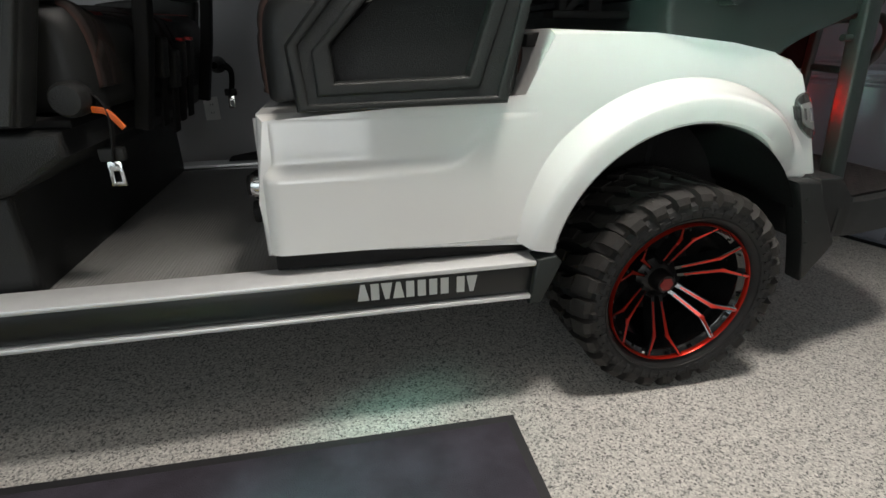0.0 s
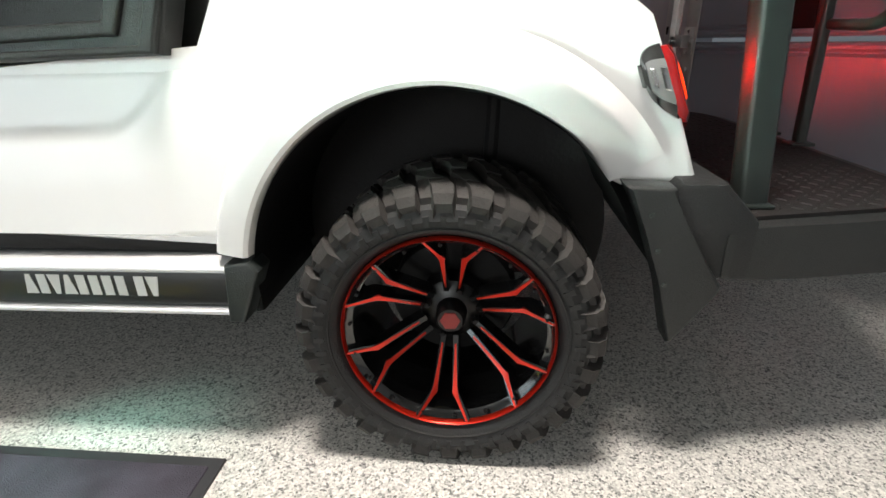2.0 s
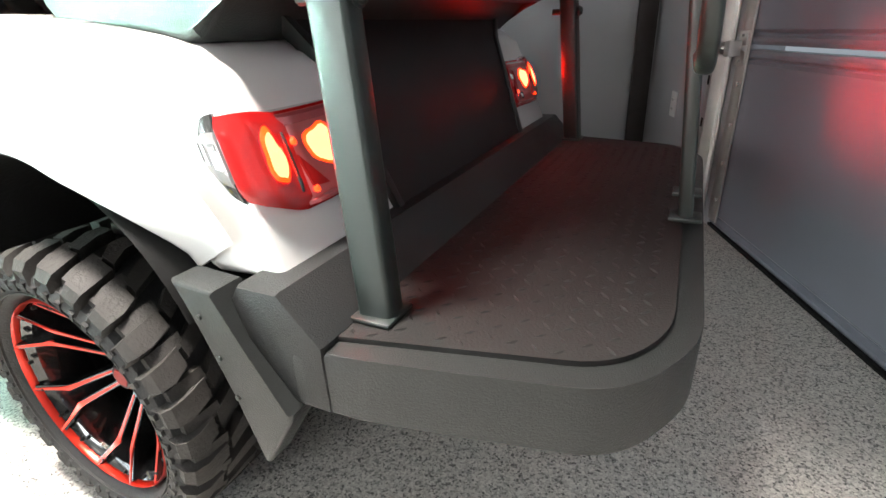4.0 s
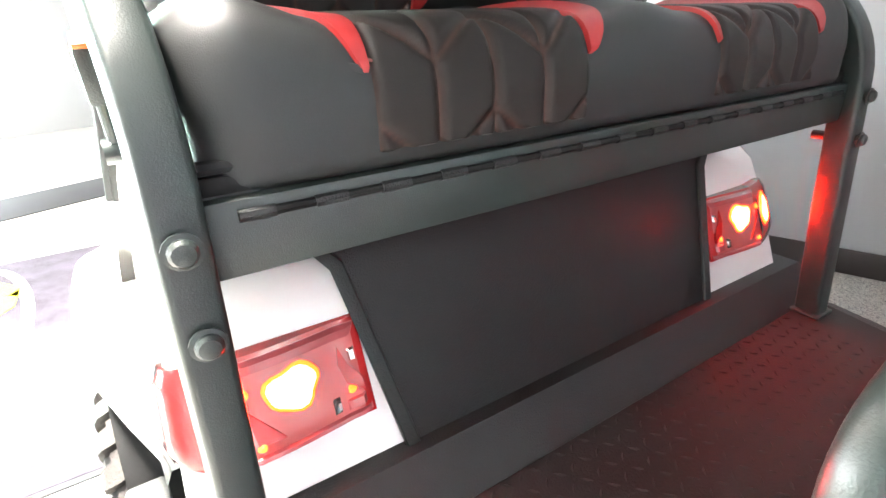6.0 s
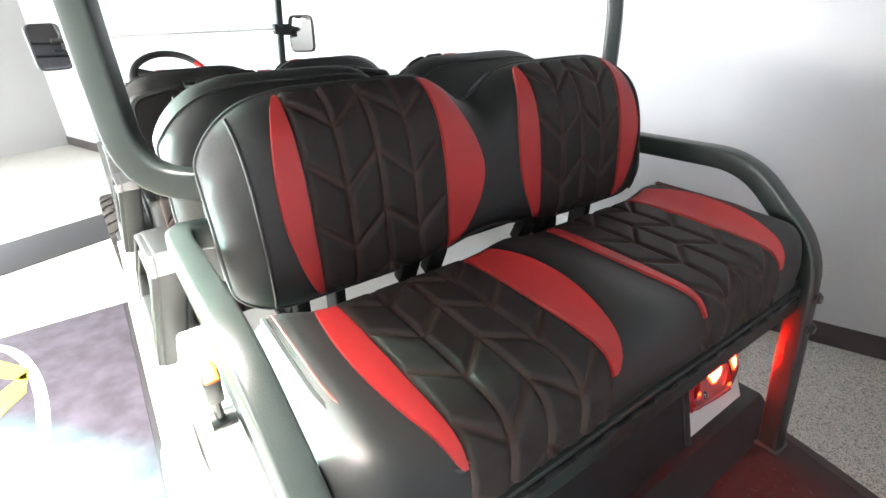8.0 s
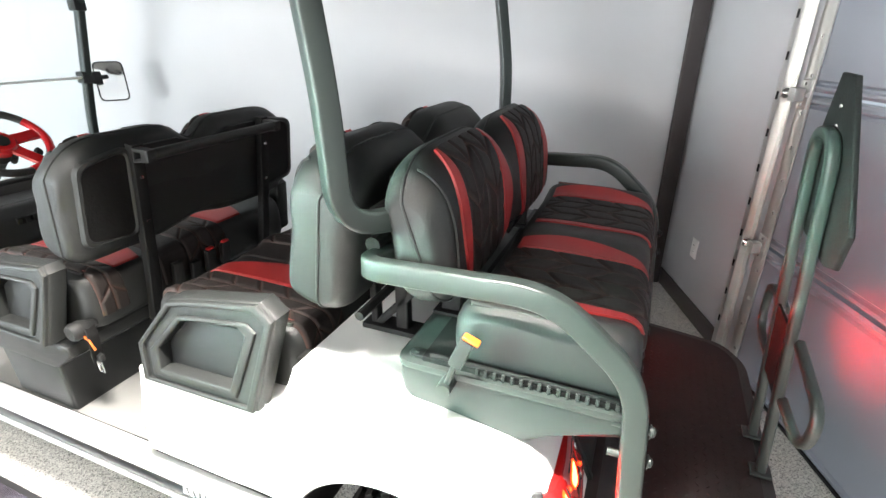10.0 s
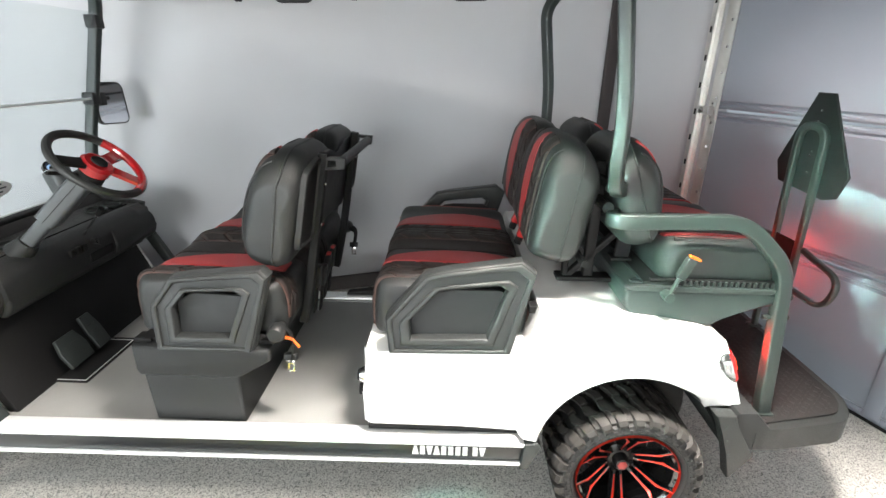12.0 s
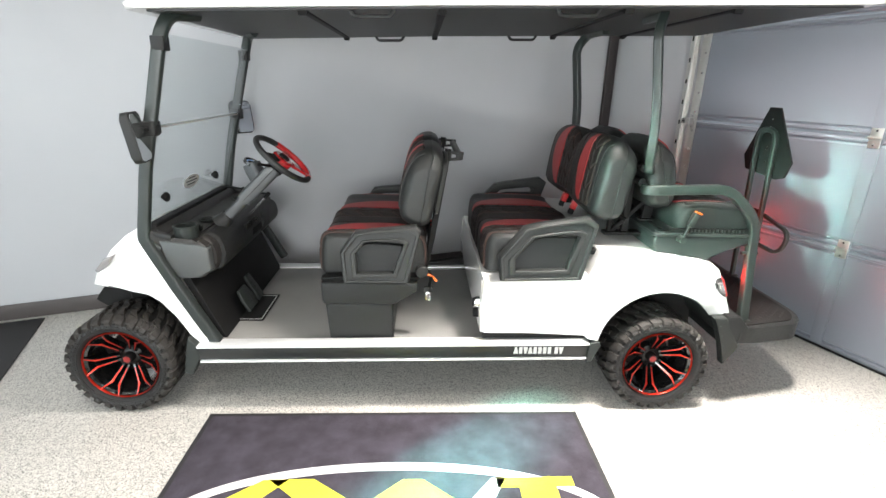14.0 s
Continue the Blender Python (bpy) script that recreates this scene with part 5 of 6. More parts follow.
bench_at(0.437, 0.055, 0.878, 1.014, [(0.052, 1.000), (0.053, 1.09), (0.043, 1.200), (0.016, 1.278), (-0.034, 1.314), (-0.078, 1.316), (-0.116, 1.278), (-0.112, 1.19), (-0.095, 1.05), (-0.06, 0.988), (-0.005, 0.980)], -1, 0.058, 0.690, (0.176, 0.192), (0.322, 0.572), 0.012)

# rear cushion catch of the middle bench
part("cushion_catch", side([(-0.350, 0.768), (-0.350, 0.792), (-0.292, 0.800), (-0.285, 0.790), (-0.300, 0.768)], 0.16, 0.205, 0.003), M_DARK, cart)

# front bench base
base_f = part("seat_base", side([(-1.645, 0.640), (-1.645, 0.548), (-1.632, 0.528), (-1.318, 0.528), (-1.292, 0.534), (-1.192, 0.598), (-1.192, 0.640)], 0.088, 2 * SILL - 0.03, 0.012, 3), M_BLACKPL, cart, "textured black plastic seat base")
part("seat_foot", side([(-1.632, 0.530), (-1.618, 0.337), (-1.306, 0.337), (-1.306, 0.530)], 0.100, 2 * SILL - 0.075, 0.016, 3), M_BLACKPL, base_f)
part("seat_pan", box((-1.625, 0.125, 0.641), (-1.185, 2 * SILL - 0.06, 0.656), 0.003), M_DARK, base_f)
part("pan_clip", box((-1.648, 0.115, 0.6405), (-1.59, 0.165, 0.654), 0.003), M_DARK, base_f)

# hip restraints: hollow plastic frames with a recessed panel
HIP_F = [(-1.535, 0.652), (-1.549, 0.794), (-1.482, 0.884), (-1.42, 0.893), (-1.200, 0.915), (-1.176, 0.893), (-1.232, 0.652)]
HOL_F = [(-1.478, 0.690), (-1.482, 0.790), (-1.438, 0.842), (-1.41, 0.846), (-1.272, 0.852), (-1.250, 0.836), (-1.300, 0.694)]
HIP_R = [(-0.800, 0.664), (-0.812, 0.774), (-0.690, 0.916), (-0.62, 0.932), (-0.392, 0.966), (-0.345, 0.933), (-0.412, 0.672)]
HOL_R = [(-0.738, 0.708), (-0.742, 0.772), (-0.648, 0.872), (-0.60, 0.880), (-0.452, 0.897), (-0.426, 0.880), (-0.486, 0.716)]


def lean_in(bm):
    """Leans a side frame inwards with height, as the flanks do."""
    for v in bm.verts:
        v.co.y += (v.co.z - 0.70) * 0.16
    return bm


for outer, hole, across in ((HIP_F, HOL_F, 0.628), (HIP_R, HOL_R, 0.648)):
    cxm, czm = sum(p[0] for p in hole) / 7, sum(p[1] for p in hole) / 7
    mix = lambda k: [(a + (c - a) * k, b + (d - b) * k) for (a, b), (c, d) in zip(outer, hole)]
    grow = lambda k: [(cxm + (p - cxm) * k, czm + (q - czm) * k) for p, q in hole]
    for fl in (False, True):
        g = (lambda b: far(lean_in(b), across)) if fl else lean_in
        hip = part("hip_restraint", g(ring(outer, mix(0.96), 0.068, 0.128, 0.011, 3)), M_HIP, cart, "black plastic hip restraint with recessed panel")
        part("outer_ridge", g(ring(mix(0.06), mix(0.34), 0.058, 0.10, 0.008, 3)), M_HIP, hip)
        part("inner_lip", g(ring(grow(1.16), grow(0.95), 0.060, 0.104, 0.007, 3)), M_HIP, hip)
        low = [(p, q if q < czm else q - (0.020 if p < cxm else 0.034)) for p, q in hole]
        part("recess_panel", g(side(low, 0.100, 0.112, 0.003)), M_BLACKPL, hip)

# rear seat box
box_poly = [(-0.052, 0.835), (-0.045, 0.800), (-0.02, 0.772), (0.225, 0.745), (0.248, 0.750), (0.312, 0.812), (0.425, 0.824), (0.425, 0.872), (-0.03, 0.872), (-0.050, 0.862)]
seat_box = part("seat_box", side(box_poly, 0.150, 2 * C - 0.150, 0.014, 3), M_GREYPL, cart, "dark grey moulded box under the rear seat")
part("box_flange", plan([(p.x, p.y) for p in fillet([(-0.058, 0.144, 0), (0.428, 0.144, 0), (0.428, 2 * C - 0.144, 0), (-0.058, 2 * C - 0.144, 0)], 0.03, 5, True)], 0.868, 0.884, 0.005, 2), M_GREYPL, seat_box)
part("hinge_plate", join(plan([(p.x, p.y) for p in fillet([(-0.035, 0.165, 0), (0.19, 0.158, 0), (0.19, 0.180, 0), (-0.035, 0.195, 0)], 0.012, 4, True)], 0.886, 0.891, 0.0015),
                         move(lathe([(0.005, 0), (0.0045, 0.002), (0, 0.0025)], 12, "z"), pose(-0.018, 0.179, 0.891))), M_GREYPL, seat_box)
part("seat_hinge_rail", box((0.395, 0.172, 0.815), (0.440, 2 * C - 0.172, 0.879), 0.004), M_TUBE, cart)
tray = part("seat_tray", box((0.0, 0.16, 0.880), (0.43, 2 * C - 0.16, 0.896), 0.004), M_DARK, cart)
for i in range(16):
    x = 0.125 + i * 0.0185
    for y in (0.152, 2 * C - 0.172):
        part("tray_rib", box((x, y, 0.886), (x + 0.007, y + 0.020, 0.903), 0.001), M_GREYPL, tray)

# frame between the seat backs
for y in (0.33, 2 * C - 0.33):
    part("back_frame", join(sweep([(-0.13, y, 0.835), (-0.13, y, 1.24)], rounded(0.035, 0.03, 0.006)), sweep([(-0.20, y, 0.84), (-0.05, y, 1.0)], rounded(0.03, 0.02, 0.005)),
                            sweep([(-0.21, y, 1.0), (-0.21, y, 0.84)], rounded(0.02, 0.03, 0.005)), box((-0.24, y - 0.03, 0.826), (0.0, y + 0.03, 0.842), 0.003)), M_DARK, cart)
part("back_crossbar", join(rod((-0.13, 0.2, 1.185), (-0.13, 2 * C - 0.2, 1.185), 0.018), rod((-0.13, 0.2, 1.12), (-0.13, 2 * C - 0.2, 1.12), 0.018), rod((-0.18, 0.2, 0.93), (-0.18, 2 * C - 0.2, 0.93), 0.012)), M_DARK, cart)
# front backrest: rear shell between two flat posts, with a padded grab bar in open brackets
BM = 0.645                       # middle of the front backrest
XB = lambda z: -1.062 - (1.20 - z) * 0.165        # rear face of the backrest
def on_back(poly, a, b, width=0.0):
    return extrude_poly(poly, lambda p, q, s: (XB(q) + s, p, q), a, b, width, 2)


half = [(BM, 0.948), (0.58, 0.948), (0.52, 0.925), (0.395, 0.918), (0.395, 1.222), (0.54, 1.222), (0.605, 1.196), (BM, 1.188)]
shell_b = part("back_shell", on_back(half + [(2 * BM - y, z) for y, z in half[::-1]][1:-1], -0.045, -0.004, 0.006), M_BLACKPL, cart, "black plastic shell behind the front backrest")
for s in (-1, 1):
    mid_y = lambda y: BM + s * y
    post = part("back_post", sweep([(-1.158, mid_y(0.275), 0.60), (XB(0.78) + 0.012, mid_y(0.275), 0.78), (XB(1.235) + 0.010, mid_y(0.275), 1.235)], rounded(0.030, 0.040, 0.004)), M_DARK, cart, "flat black steel backrest post")
    for z in (1.130, 0.985):
        part("screw", move(lathe([(0.0065, 0), (0.0055, 0.003), (0, 0.004)], 10, "z"), pose(XB(z) + 0.026, mid_y(0.275), z, 0, 90, 0)), M_CHROME, post)
    frame_b = [(XB(1.2) + 0.02, 1.180), (XB(1.2) + 0.086, 1.185), (XB(1.2) + 0.092, 1.222), (XB(1.2) + 0.024, 1.226)]
    hole_b = [(XB(1.2) + 0.030, 1.191), (XB(1.2) + 0.056, 1.195), (XB(1.2) + 0.058, 1.211), (XB(1.2) + 0.032, 1.214)]
    part("bar_bracket", ring(frame_b, hole_b, mid_y(0.262), mid_y(0.295), 0.004), M_BLACKPL, post)
    # back of each half of the backrest: a rounded rim round a near-flush black plate
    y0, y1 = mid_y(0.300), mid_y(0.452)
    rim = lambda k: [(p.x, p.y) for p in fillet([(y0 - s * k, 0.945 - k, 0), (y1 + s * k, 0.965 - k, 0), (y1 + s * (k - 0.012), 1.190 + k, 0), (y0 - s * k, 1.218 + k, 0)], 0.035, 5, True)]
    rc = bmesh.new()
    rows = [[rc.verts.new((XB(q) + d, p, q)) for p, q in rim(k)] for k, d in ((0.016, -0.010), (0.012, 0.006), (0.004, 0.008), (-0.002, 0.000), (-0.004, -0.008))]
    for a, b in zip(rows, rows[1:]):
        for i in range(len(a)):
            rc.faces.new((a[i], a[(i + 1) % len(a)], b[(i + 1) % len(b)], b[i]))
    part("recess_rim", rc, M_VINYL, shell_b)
    part("recess_plate", on_back(rim(0.0), -0.030, 0.0015), M_DARK, shell_b)
bar = part("grab_bar", sweep([(XB(1.2) + 0.072, BM - 0.280, 1.204), (XB(1.2) + 0.072, BM + 0.280, 1.204)], circle(0.017, 14)), M_VINYL, cart, "padded black grab bar behind the front seats")
for y in (BM - 0.281, BM + 0.281):
    part("bar_cap", move(lathe([(0, -0.004), (0.016, -0.003), (0.0185, 0.002), (0.0185, 0.014)], 16), pose(XB(1.2) + 0.072, y, 1.204, 0, 0, 0 if y < 0.5 else 180)), M_BLACKPL, bar)

# golf-bag stand on the rear step: two posts joined by a hoop, a pentagon shield and a padded loop
FY = 0.685
stand = holder("bag_stand", "black tubular stand with shield plate, on the rear step", "bag stand", (0.80, FY, 0.432))
def stand_part(name, bm, mat, parent=stand, label=""):
    """The stand leans a few degrees out of plumb."""
    for v in bm.verts:
        v.co.y -= (v.co.z - 0.434) * 0.082
        v.co.x -= (v.co.z - 0.434) * 0.050
    return part(name, move(bm, Matrix.Translation((-0.80, -FY, -0.432))), mat, parent, label)
posts = fillet([(0.802, FY - 0.075, 0.436), (0.770, FY - 0.072, 1.20), (0.764, FY - 0.070, 1.345), (0.764, FY + 0.070, 1.345), (0.770, FY + 0.072, 1.20), (0.802, FY + 0.075, 0.436)], 0.075, 7)
stand_part("hoop", sweep(posts, rounded(0.024, 0.028, 0.007), up=(0, 1, 0)), M_TUBE, label="black powder-coated hoop")
shield = [(FY - 0.042, 1.462), (FY + 0.042, 1.462), (FY + 0.195, 1.185), (FY + 0.165, 1.105), (FY - 0.10, 1.085), (FY - 0.165, 1.105), (FY - 0.200, 1.190)]
lean = lambda p, q, s: (0.790 - (q - 1.10) * 0.05 + s, p, q)
sh = stand_part("shield", extrude_poly(shield, lean, 0.0, 0.012, 0.004), M_DARK, label="black pentagon shield plate")
for q, d in ((1.40, 0.0), (1.36, 0.004), (1.25, 0.0), (1.235, 0.008), (1.17, 0.0)):
    stand_part("screw", move(lathe([(0.005, 0), (0.004, 0.003), (0, 0.004)], 8, "z"), pose(0.790 - (q - 1.10) * 0.05, FY + d, q, 0, -90, 0)), M_CHROME, sh)
for lp in ([(0.800, FY - 0.08, 0.872), (0.805, FY - 0.300, 0.828), (0.805, FY - 0.255, 0.690), (0.800, FY - 0.08, 0.697)],
           [(0.800, FY + 0.08, 0.872), (0.805, FY + 0.288, 0.862), (0.805, FY + 0.300, 0.690), (0.800, FY + 0.08, 0.697)]):
    stand_part("side_loop", sweep(fillet(lp, 0.075, 8), rounded(0.022, 0.024, 0.008), up=(1, 0, 0)), M_TUBE, label="black tubular side loop")
stand_part("cross_plate", extrude_poly([(FY - 0.06, 0.69), (FY + 0.06, 0.69), (FY + 0.06, 0.90), (FY - 0.06, 0.90)], lambda p, q, s: (0.797 - (q - 0.44) * 0.04 + s, p, q), -0.004, 0.004, 0.002), M_DARK)
for s in (-1, 1):
    stand_part("foot", box((0.775, FY + s * 0.075 - 0.024, 0.4315), (0.828, FY + s * 0.075 + 0.024, 0.440), 0.003), M_TUBE)

# maker's mark on the sill: a row of plain silver blocks, one narrower gap before the last two
block = {"up": [(-0.2, 0), (1.2, 0), (0.75, 1), (0.25, 1)], "down": [(0.25, 0), (0.75, 0), (1.2, 1), (-0.2, 1)], "bar": [(0, 0), (1, 0), (1, 1), (0, 1)]}
mx = -0.718
for kind in ("up", "bar", "down", "up", "bar", "bar", "bar", "bar", "", "bar", "down"):
    if kind:
        part("sill_mark", side([(mx + p * 0.0165, 0.302 + q * 0.036) for p, q in block[kind]], 0.0205, 0.0215, 0.0), M_LETTER, cart, smooth=0)
    mx += 0.0236 if kind else 0.010

# mat pattern: a white ring and broad yellow strokes
MCX, MCY = -1.28, -0.672
rng = bmesh.new()
rows = []
for rr, z in ((1.0, 0.0075), (1.0, 0.0105), (0.95, 0.0105), (0.95, 0.0075)):
    rows.append([rng.verts.new((MCX + 0.86 * rr * math.cos(2 * math.pi * i / 96), MCY + (0.30 - 0.9 * (1 - rr)) * math.sin(2 * math.pi * i / 96), z)) for i in range(96)])
for a, b in zip(rows, rows[1:]):
    for i in range(96):
        rng.faces.new((a[i], a[(i + 1) % 96], b[(i + 1) % 96], b[i]))
part("ring", rng, M_MATWHITE, mat_ob, "white woven ring")
for name, pts, mt in (("stroke", [(-1.98, -0.60), (-1.80, -0.462), (-1.70, -0.462), (-1.88, -0.66), (-1.98, -0.66)], M_MATYELLOW),
                      ("stroke", [(-1.78, -0.460), (-1.60, -0.460), (-1.40, -0.60), (-1.40, -0.70), (-1.48, -0.70)], M_MATYELLOW),
                      ("stroke", [(-1.395, -0.60), (-1.24, -0.468), (-1.16, -0.468), (-1.00, -0.60), (-1.00, -0.70), (-1.06, -0.70), (-1.20, -0.56), (-1.32, -0.70), (-1.395, -0.70)], M_MATYELLOW),
                      ("stroke", [(-0.995, -0.60), (-0.88, -0.468), (-0.82, -0.468), (-0.95, -0.70), (-0.995, -0.70)], M_MATWHITE),
                      ("stroke", [(-0.86, -0.466), (-0.545, -0.462), (-0.545, -0.515), (-0.62, -0.515), (-0.62, -0.86), (-0.77, -0.86), (-0.77, -0.515), (-0.86, -0.515)], M_MATYELLOW)):
    part(name, plan(pts, 0.0085, 0.0115), mt, mat_ob, smooth=0)
runner = holder("floor_mat", "plain black runner mat on the floor by the grey wall", "floor mat")
part("mat_sheet", move(box((-3.62, -0.9, 0), (-3.06, 2.22, 0.008), 0.003), ROOM), M_MATEDGE, runner)

# dashboard: shelf with rim, cup wells, fascia, switches
DF = 2 * CF - 0.10
dash = part("dashboard", side([(-2.43, 0.79), (-2.412, 0.868), (-2.385, 0.884), (-2.370, 0.872), (-2.360, 0.846), (-2.205, 0.834), (-2.185, 0.838), (-2.150, 0.812), (-2.145, 0.715), (-2.180, 0.660), (-2.300, 0.655)], 0.095, DF + 0.005, 0.010, 3),
            M_DASH, cart, "brownish grey moulded dashboard with cup wells")
part("dash_rim", sweep(fillet([(-2.30, 0.105, 0.848), (-2.38, 0.108, 0.868), (-2.415, 0.16, 0.886), (-2.415, DF - 0.06, 0.886), (-2.36, DF, 0.862), (-2.17, DF, 0.826)], 0.05, 5), rounded(0.030, 0.028, 0.008)), M_BLACKPL, dash)
for x, y, r, z in ((-2.262, 0.165, 0.050, 0.888), (-2.285, 0.275, 0.044, 0.850), (-2.275, 0.43, 0.036, 0.847), (-2.275, 0.91, 0.043, 0.847), (-2.262, 1.00, 0.040, 0.847)):
    part("cup_holder", move(lathe([(r - 0.006, 0.80 - z), (r - 0.005, 0.003), (r, 0.006), (r + 0.005, 0.003), (r - 0.001, 0.80 - z)], 28, "z"), pose(x, y, z)), M_GREYPL, dash)
    part("cup_well", move(lathe([(0, 0), (r - 0.005, 0)], 24, "z"), pose(x, y, 0.8465)), M_DARK, dash)
part("shelf_groove", sweep(fillet([(-2.225, 0.23, 0.8375), (-2.222, DF - 0.05, 0.8375)], 0.02, 4), circle(0.003, 6)), M_DARK, dash)
# fascia: a rounded roll over the shelf's edge, hollowed at its near end
part("fascia", side(smooth_loop([(-2.215, 0.850), (-2.150, 0.842), (-2.112, 0.790), (-2.108, 0.700), (-2.155, 0.645), (-2.215, 0.70)], 2), 0.200, DF - 0.10, 0.016, 3), M_BLACKPL, dash, "rounded black fascia panel")
part("fascia_cheek", side(smooth_loop([(-2.210, 0.846), (-2.160, 0.836), (-2.130, 0.785), (-2.128, 0.705), (-2.165, 0.655), (-2.215, 0.70)], 2), 0.140, 0.205, 0.018, 3), M_DASH, dash)
part("glovebox", side(smooth_loop([(-2.170, 0.825), (-2.104, 0.795), (-2.098, 0.700), (-2.150, 0.665)], 2), 0.76, DF - 0.03, 0.010, 3), M_BLACKPL, dash)
part("open_pocket", box((-2.160, 0.60, 0.712), (-2.1065, 0.745, 0.750), 0.004), M_DARK, dash)
part("corner_pad", side([(-2.355, 0.838), (-2.17, 0.820), (-2.142, 0.80), (-2.138, 0.696), (-2.195, 0.660), (-2.290, 0.655), (-2.335, 0.74)], 0.088, 0.140, 0.010, 3), M_MIDGREY, dash)
for k in range(3):
    part("switch", box((-2.120, 0.50 + 0.034 * k, 0.770), (-2.104, 0.524 + 0.034 * k, 0.80), 0.003), M_DARK, dash)
part("ignition_switch", join(rod((-2.12, 0.645, 0.79), (-2.098, 0.645, 0.794), 0.013, 14), box((-2.10, 0.642, 0.775), (-2.088, 0.648, 0.805), 0.002)), M_DARK, dash)
sel = part("selector_stick", rod((-2.115, 0.60, 0.835), (-2.015, 0.575, 0.935), 0.005), M_CHROME, dash, "chrome selector stick with black knob")
part("selector_knob", rod((-2.020, 0.576, 0.930), (-1.995, 0.570, 0.958), 0.011, 12), M_DARK, sel)
# pedals on their plate
pedplate = part("pedal_plate", box((-2.180, 0.290, 0.3375), (-1.997, 0.62, 0.343), 0.002), M_DARK, cart, "black pedal base plate with light outline")
part("plate_outline",
     join(box((-2.160, 0.300, 0.343), (-2.007, 0.304, 0.3438)), box((-2.160, 0.598, 0.343), (-2.007, 0.602, 0.3438)), box((-2.011, 0.304, 0.343), (-2.007, 0.598, 0.3438))), M_SILVER, pedplate, smooth=0)
for y, w, h, lab in ((0.390, 0.060, 0.135, "wide ribbed brake pedal"), (0.520, 0.036, 0.160, "narrow accelerator pedal")):
    mp = pose(-2.07, y, 0.362, 0, -28, 0)
    pd = part("pedal", move(extrude_poly([(-w, 0.01), (w, 0.01), (w * 1.1, h * 0.55), (w * 0.8, h), (-w * 0.8, h), (-w * 1.1, h * 0.55)], lambda p, q, s: (s, p, q), -0.008, 0.008, 0.004), mp), M_GREYPL, cart, lab)
    part("pedal_arm", move(sweep([(-0.006, 0, 0.05), (-0.05, 0, -0.005)], circle(0.008, 8)), mp), M_DARK, pd)
    for k in range(3):
        part("rib", move(box((0.0085, -w * 0.6, h * (0.35 + 0.17 * k)), (0.011, w * 0.6, h * (0.38 + 0.17 * k)), 0.001), mp), M_BLACKPL, pd)

# recliner knobs, belts
for fl in (False, True):
    g = (lambda b: far(b)) if fl else (lambda b: b)
    kn = part("recliner_knob", g(move(lathe([(0, -0.03), (0.024, -0.028), (0.030, -0.018), (0.030, 0.012), (0.02, 0.03), (0.012, 0.05)], 20), pose(-1.172, 0.125, 0.690))), M_BLACKPL, cart)
    part("knob_arm", g(rod((-1.172, 0.14, 0.690), (-1.172, 0.18, 0.690), 0.012)), M_DARK, kn)
    for bx, bz in ((-1.118, 0.655), (0.085, 0.99)):
        if bx < 0:
            belt = part("seat_belt", g(join(sweep(fillet([(-1.16, 0.15, 0.70), (-1.125, 0.135, 0.675), (-1.126, 0.132, 0.640), (-1.138, 0.135, 0.582)], 0.02, 4), rounded(0.040, 0.004, 0.0015), up=(1, 0, 0)))), M_DARK, cart, "black seat belt hanging behind the seat")
            if not fl:
                part("belt_flag", g(sweep(fillet([(-1.146, 0.122, 0.672), (-1.122, 0.118, 0.670), (-1.100, 0.116, 0.640)], 0.02, 4), rounded(0.011, 0.005, 0.002), up=(0, 1, 0))), M_ORANGE, belt, "orange plastic belt tag")
            part("belt_tongue", g(ring([(-1.152, 0.532), (-1.126, 0.532), (-1.128, 0.578), (-1.150, 0.578)], [(-1.145, 0.540), (-1.133, 0.540), (-1.134, 0.560), (-1.144, 0.560)], 0.133, 0.137, 0.001)), M_CHROME, belt, "chrome belt tongue")
            part("belt_boot", g(box((-1.160, 0.126, 0.578), (-1.116, 0.146, 0.604), 0.005)), M_BLACKPL, belt)
        else:
            if fl:
                continue
            st = part("belt_buckle", g(move(box((-0.015, -0.012, 0.0), (0.015, 0.012, 0.072), 0.005), pose(0.092, 0.122, 0.925, 0, 22, 0))), M_GREYPL, cart, "grey seat belt buckle with orange button")
            part("buckle_button", g(move(box((-0.012, -0.010, 0.0725), (0.024, 0.010, 0.080), 0.003), pose(0.092, 0.122, 0.925, 0, 22, 0))), M_ORANGE, st, "orange release button")
            part("buckle_stalk", g(join(rod((0.070, 0.122, 0.862), (0.093, 0.122, 0.930), 0.007), rod((0.070, 0.108, 0.862), (0.070, 0.150, 0.862), 0.016, 14))), M_TUBE, st)
# belt buckles between front backrest and cushion
for y, z in ((0.465, 0.700), (0.540, 0.672), (0.612, 0.690), (0.688, 0.692)):
    mb = pose(-1.128, y, z, 0, 8, 0)
    bk = part("belt_buckle", move(box((-0.011, -0.020, 0), (0.011, 0.020, 0.088), 0.004), mb), M_BLACKPL, cart, "black belt buckle with red button")
    if y > 0.6:
        part("buckle_button", move(box((-0.006, -0.015, 0.0885), (0.010, 0.015, 0.096), 0.002), mb), M_REDBTN, bk, "red release button")
    part("buckle_strap", move(box((-0.003, -0.021, -0.11), (0.003, 0.021, 0.0), 0.001), mb), M_DARK, bk)
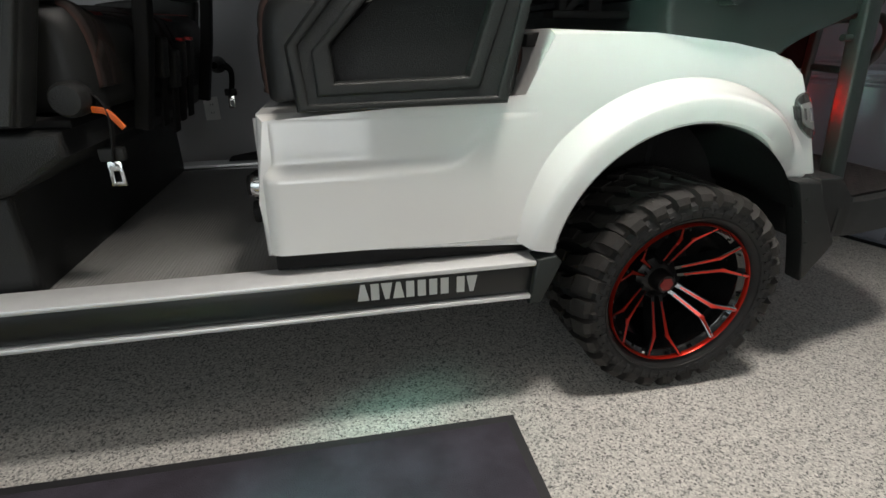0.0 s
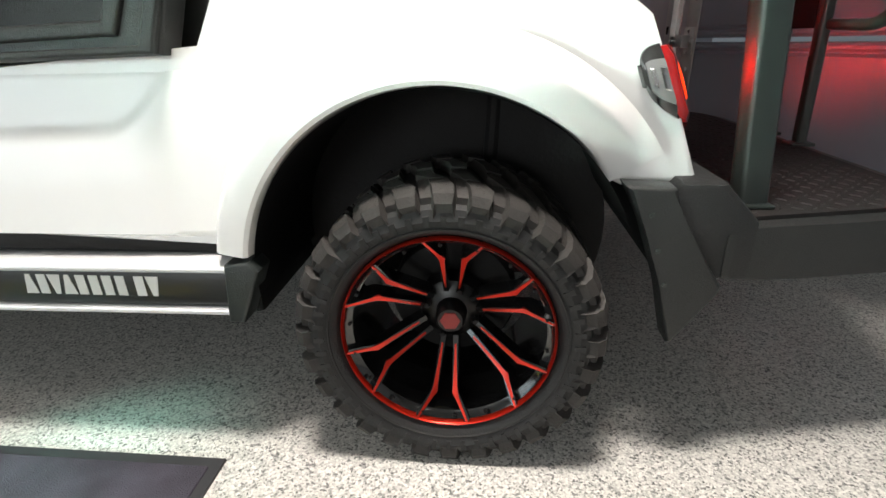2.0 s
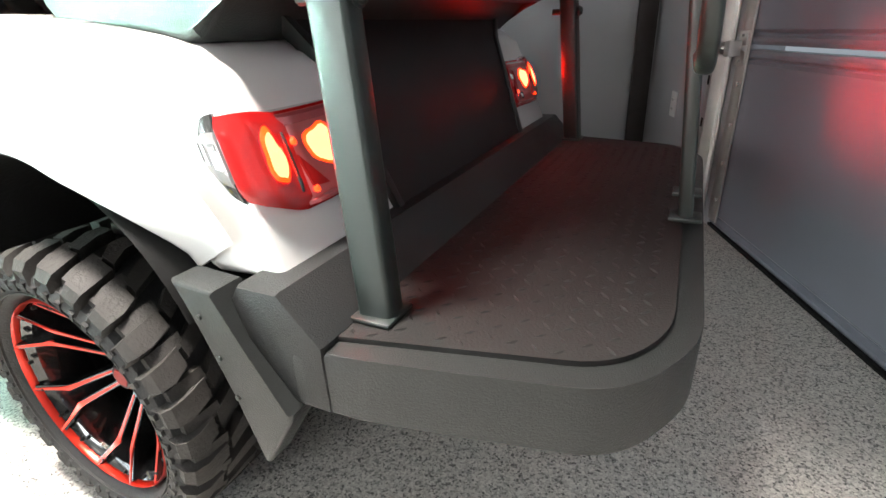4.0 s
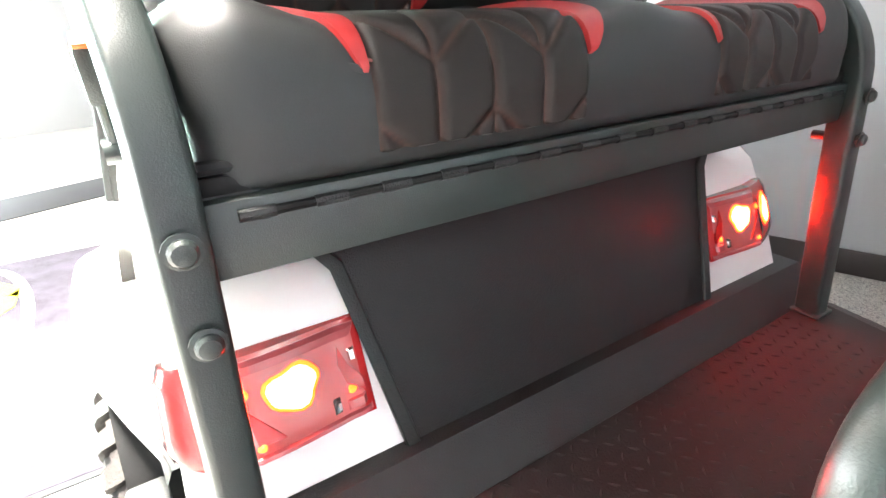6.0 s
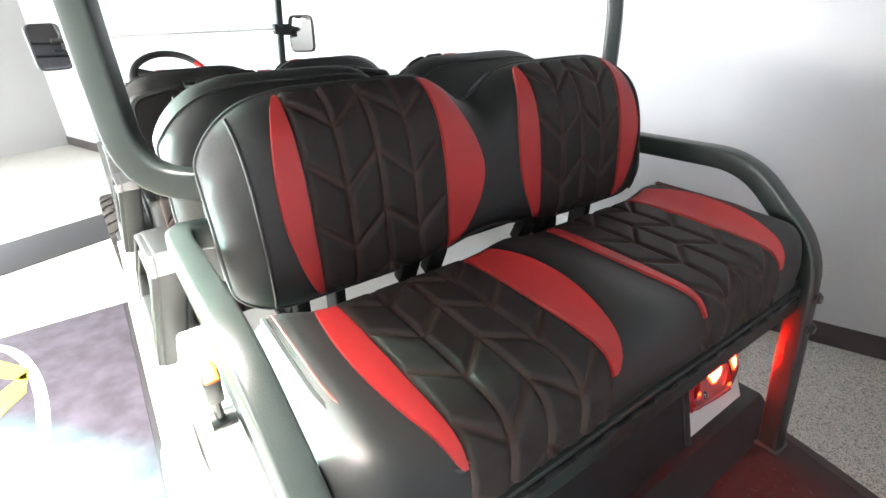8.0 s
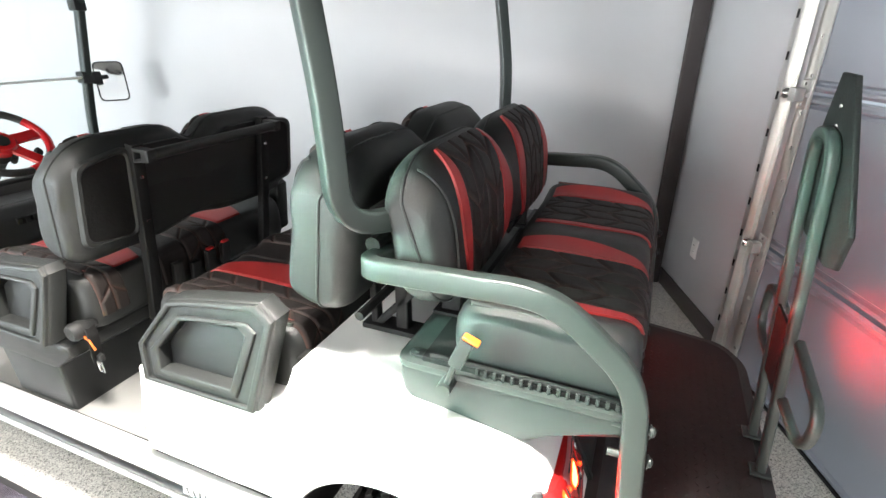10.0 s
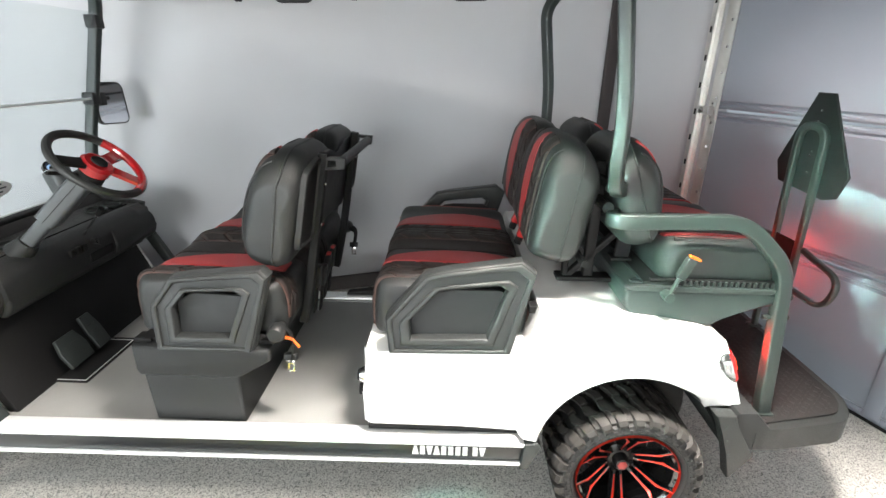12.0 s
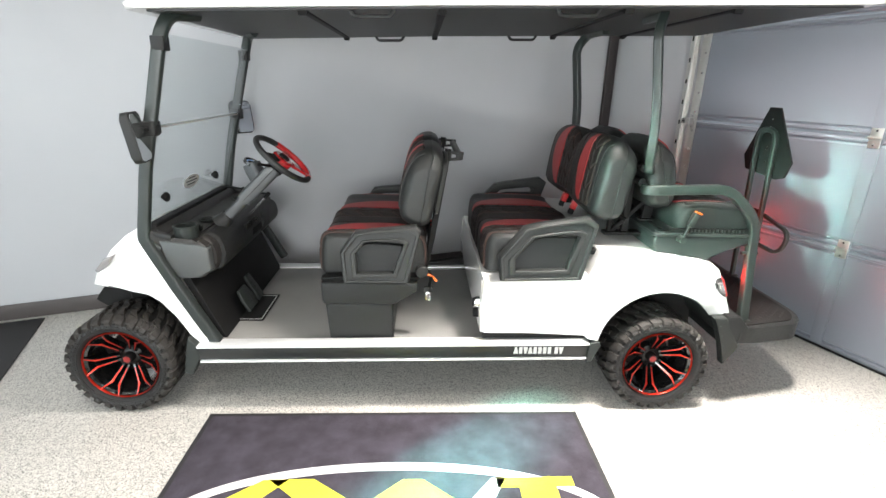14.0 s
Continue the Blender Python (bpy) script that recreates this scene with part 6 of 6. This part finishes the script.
for y in (0.55, 0.74):
    bk = part("belt_buckle", move(box((-0.012, -0.018, 0), (0.012, 0.018, 0.08), 0.004), pose(-0.352, y, 0.872, 0, 20, 0)), M_DARK, cart, "black belt buckle with red button")
    part("buckle_button", move(box((-0.0145, -0.0185, 0.030), (0.0145, 0.0185, 0.0815), 0.003), pose(-0.352, y, 0.872, 0, 20, 0)), M_REDBTN, bk, "red release button")
for y in (0.50, 0.56, 0.80, 0.86):
    part("belt_buckle", move(box((-0.012, -0.02, 0), (0.012, 0.02, 0.06), 0.004), pose(0.005, y, 0.955, 0, 25, 0)), M_DARK, cart, "black belt buckle between cushion and backrest")
# rear seat: back brackets, hinge pins, tray edge tube
for y in (0.36, 2 * C - 0.36):
    part("back_bracket", join(sweep([(-0.01, y, 0.90), (0.00, y, 1.02)], rounded(0.05, 0.02, 0.004)), box((-0.05, y - 0.028, 0.895), (0.02, y + 0.028, 0.905), 0.002)), M_DARK, cart)
part("tray_edge", sweep(fillet([(0.02, 0.163, 0.902), (0.425, 0.163, 0.902), (0.425, 0.26, 0.902)], 0.02, 4), circle(0.006, 8)), M_DARK, cart)
part("piano_hinge", rod((0.4425, 0.20, 0.866), (0.4425, 2 * C - 0.20, 0.866), 0.004, 8), M_DARK, cart)
for k in range(16):
    y = 0.20 + k * 0.06
    part("hinge_knuckle", rod((0.4425, y, 0.866), (0.4425, y + 0.028, 0.866), 0.0052, 8), M_BLACKPL, cart)
# charge port on the front face of the rear body
cp = part("charge_port", move(lathe([(0.0, 0.028), (0.024, 0.026), (0.030, 0.016), (0.032, 0.004), (0.034, 0.0)], 24, "z"), pose(-0.884, 0.155, 0.515, 0, -90, 0)), M_CHROME, cart, "round chrome and black charging port")
part("port_cap", move(lathe([(0.0, 0.034), (0.020, 0.033), (0.022, 0.0265)], 20, "z"), pose(-0.884, 0.155, 0.515, 0, -90, 0)), M_DARK, cp)
part("port_cap", move(lathe([(0.0, 0.030), (0.022, 0.028), (0.026, 0.0)], 20, "z"), pose(-0.884, 0.155, 0.46, 0, -90, 0)), M_DARK, cp)
# spring and shock seen in the arches
for x in (0.05, -2.53):
    for y in (0.30, 2 * C - 0.30):
        part("shock_absorber", join(rod((x, y, 0.26), (x + 0.02, y + 0.01, 0.60), 0.016), rod((x, y, 0.26), (x + 0.01, y, 0.42), 0.024)), M_DARK, cart)
for fl in (False, True):
    g = (lambda b: far(b)) if fl else (lambda b: b)
    for k in range(3):
        part("flap_rivet", g(move(lathe([(0.004, 0), (0.0035, 0.002), (0, 0.003)], 10), pose(0.292 + 0.016 * k, 0.027, 0.45 - 0.055 * k, 0, 0, 180))), M_TUBE, cart)
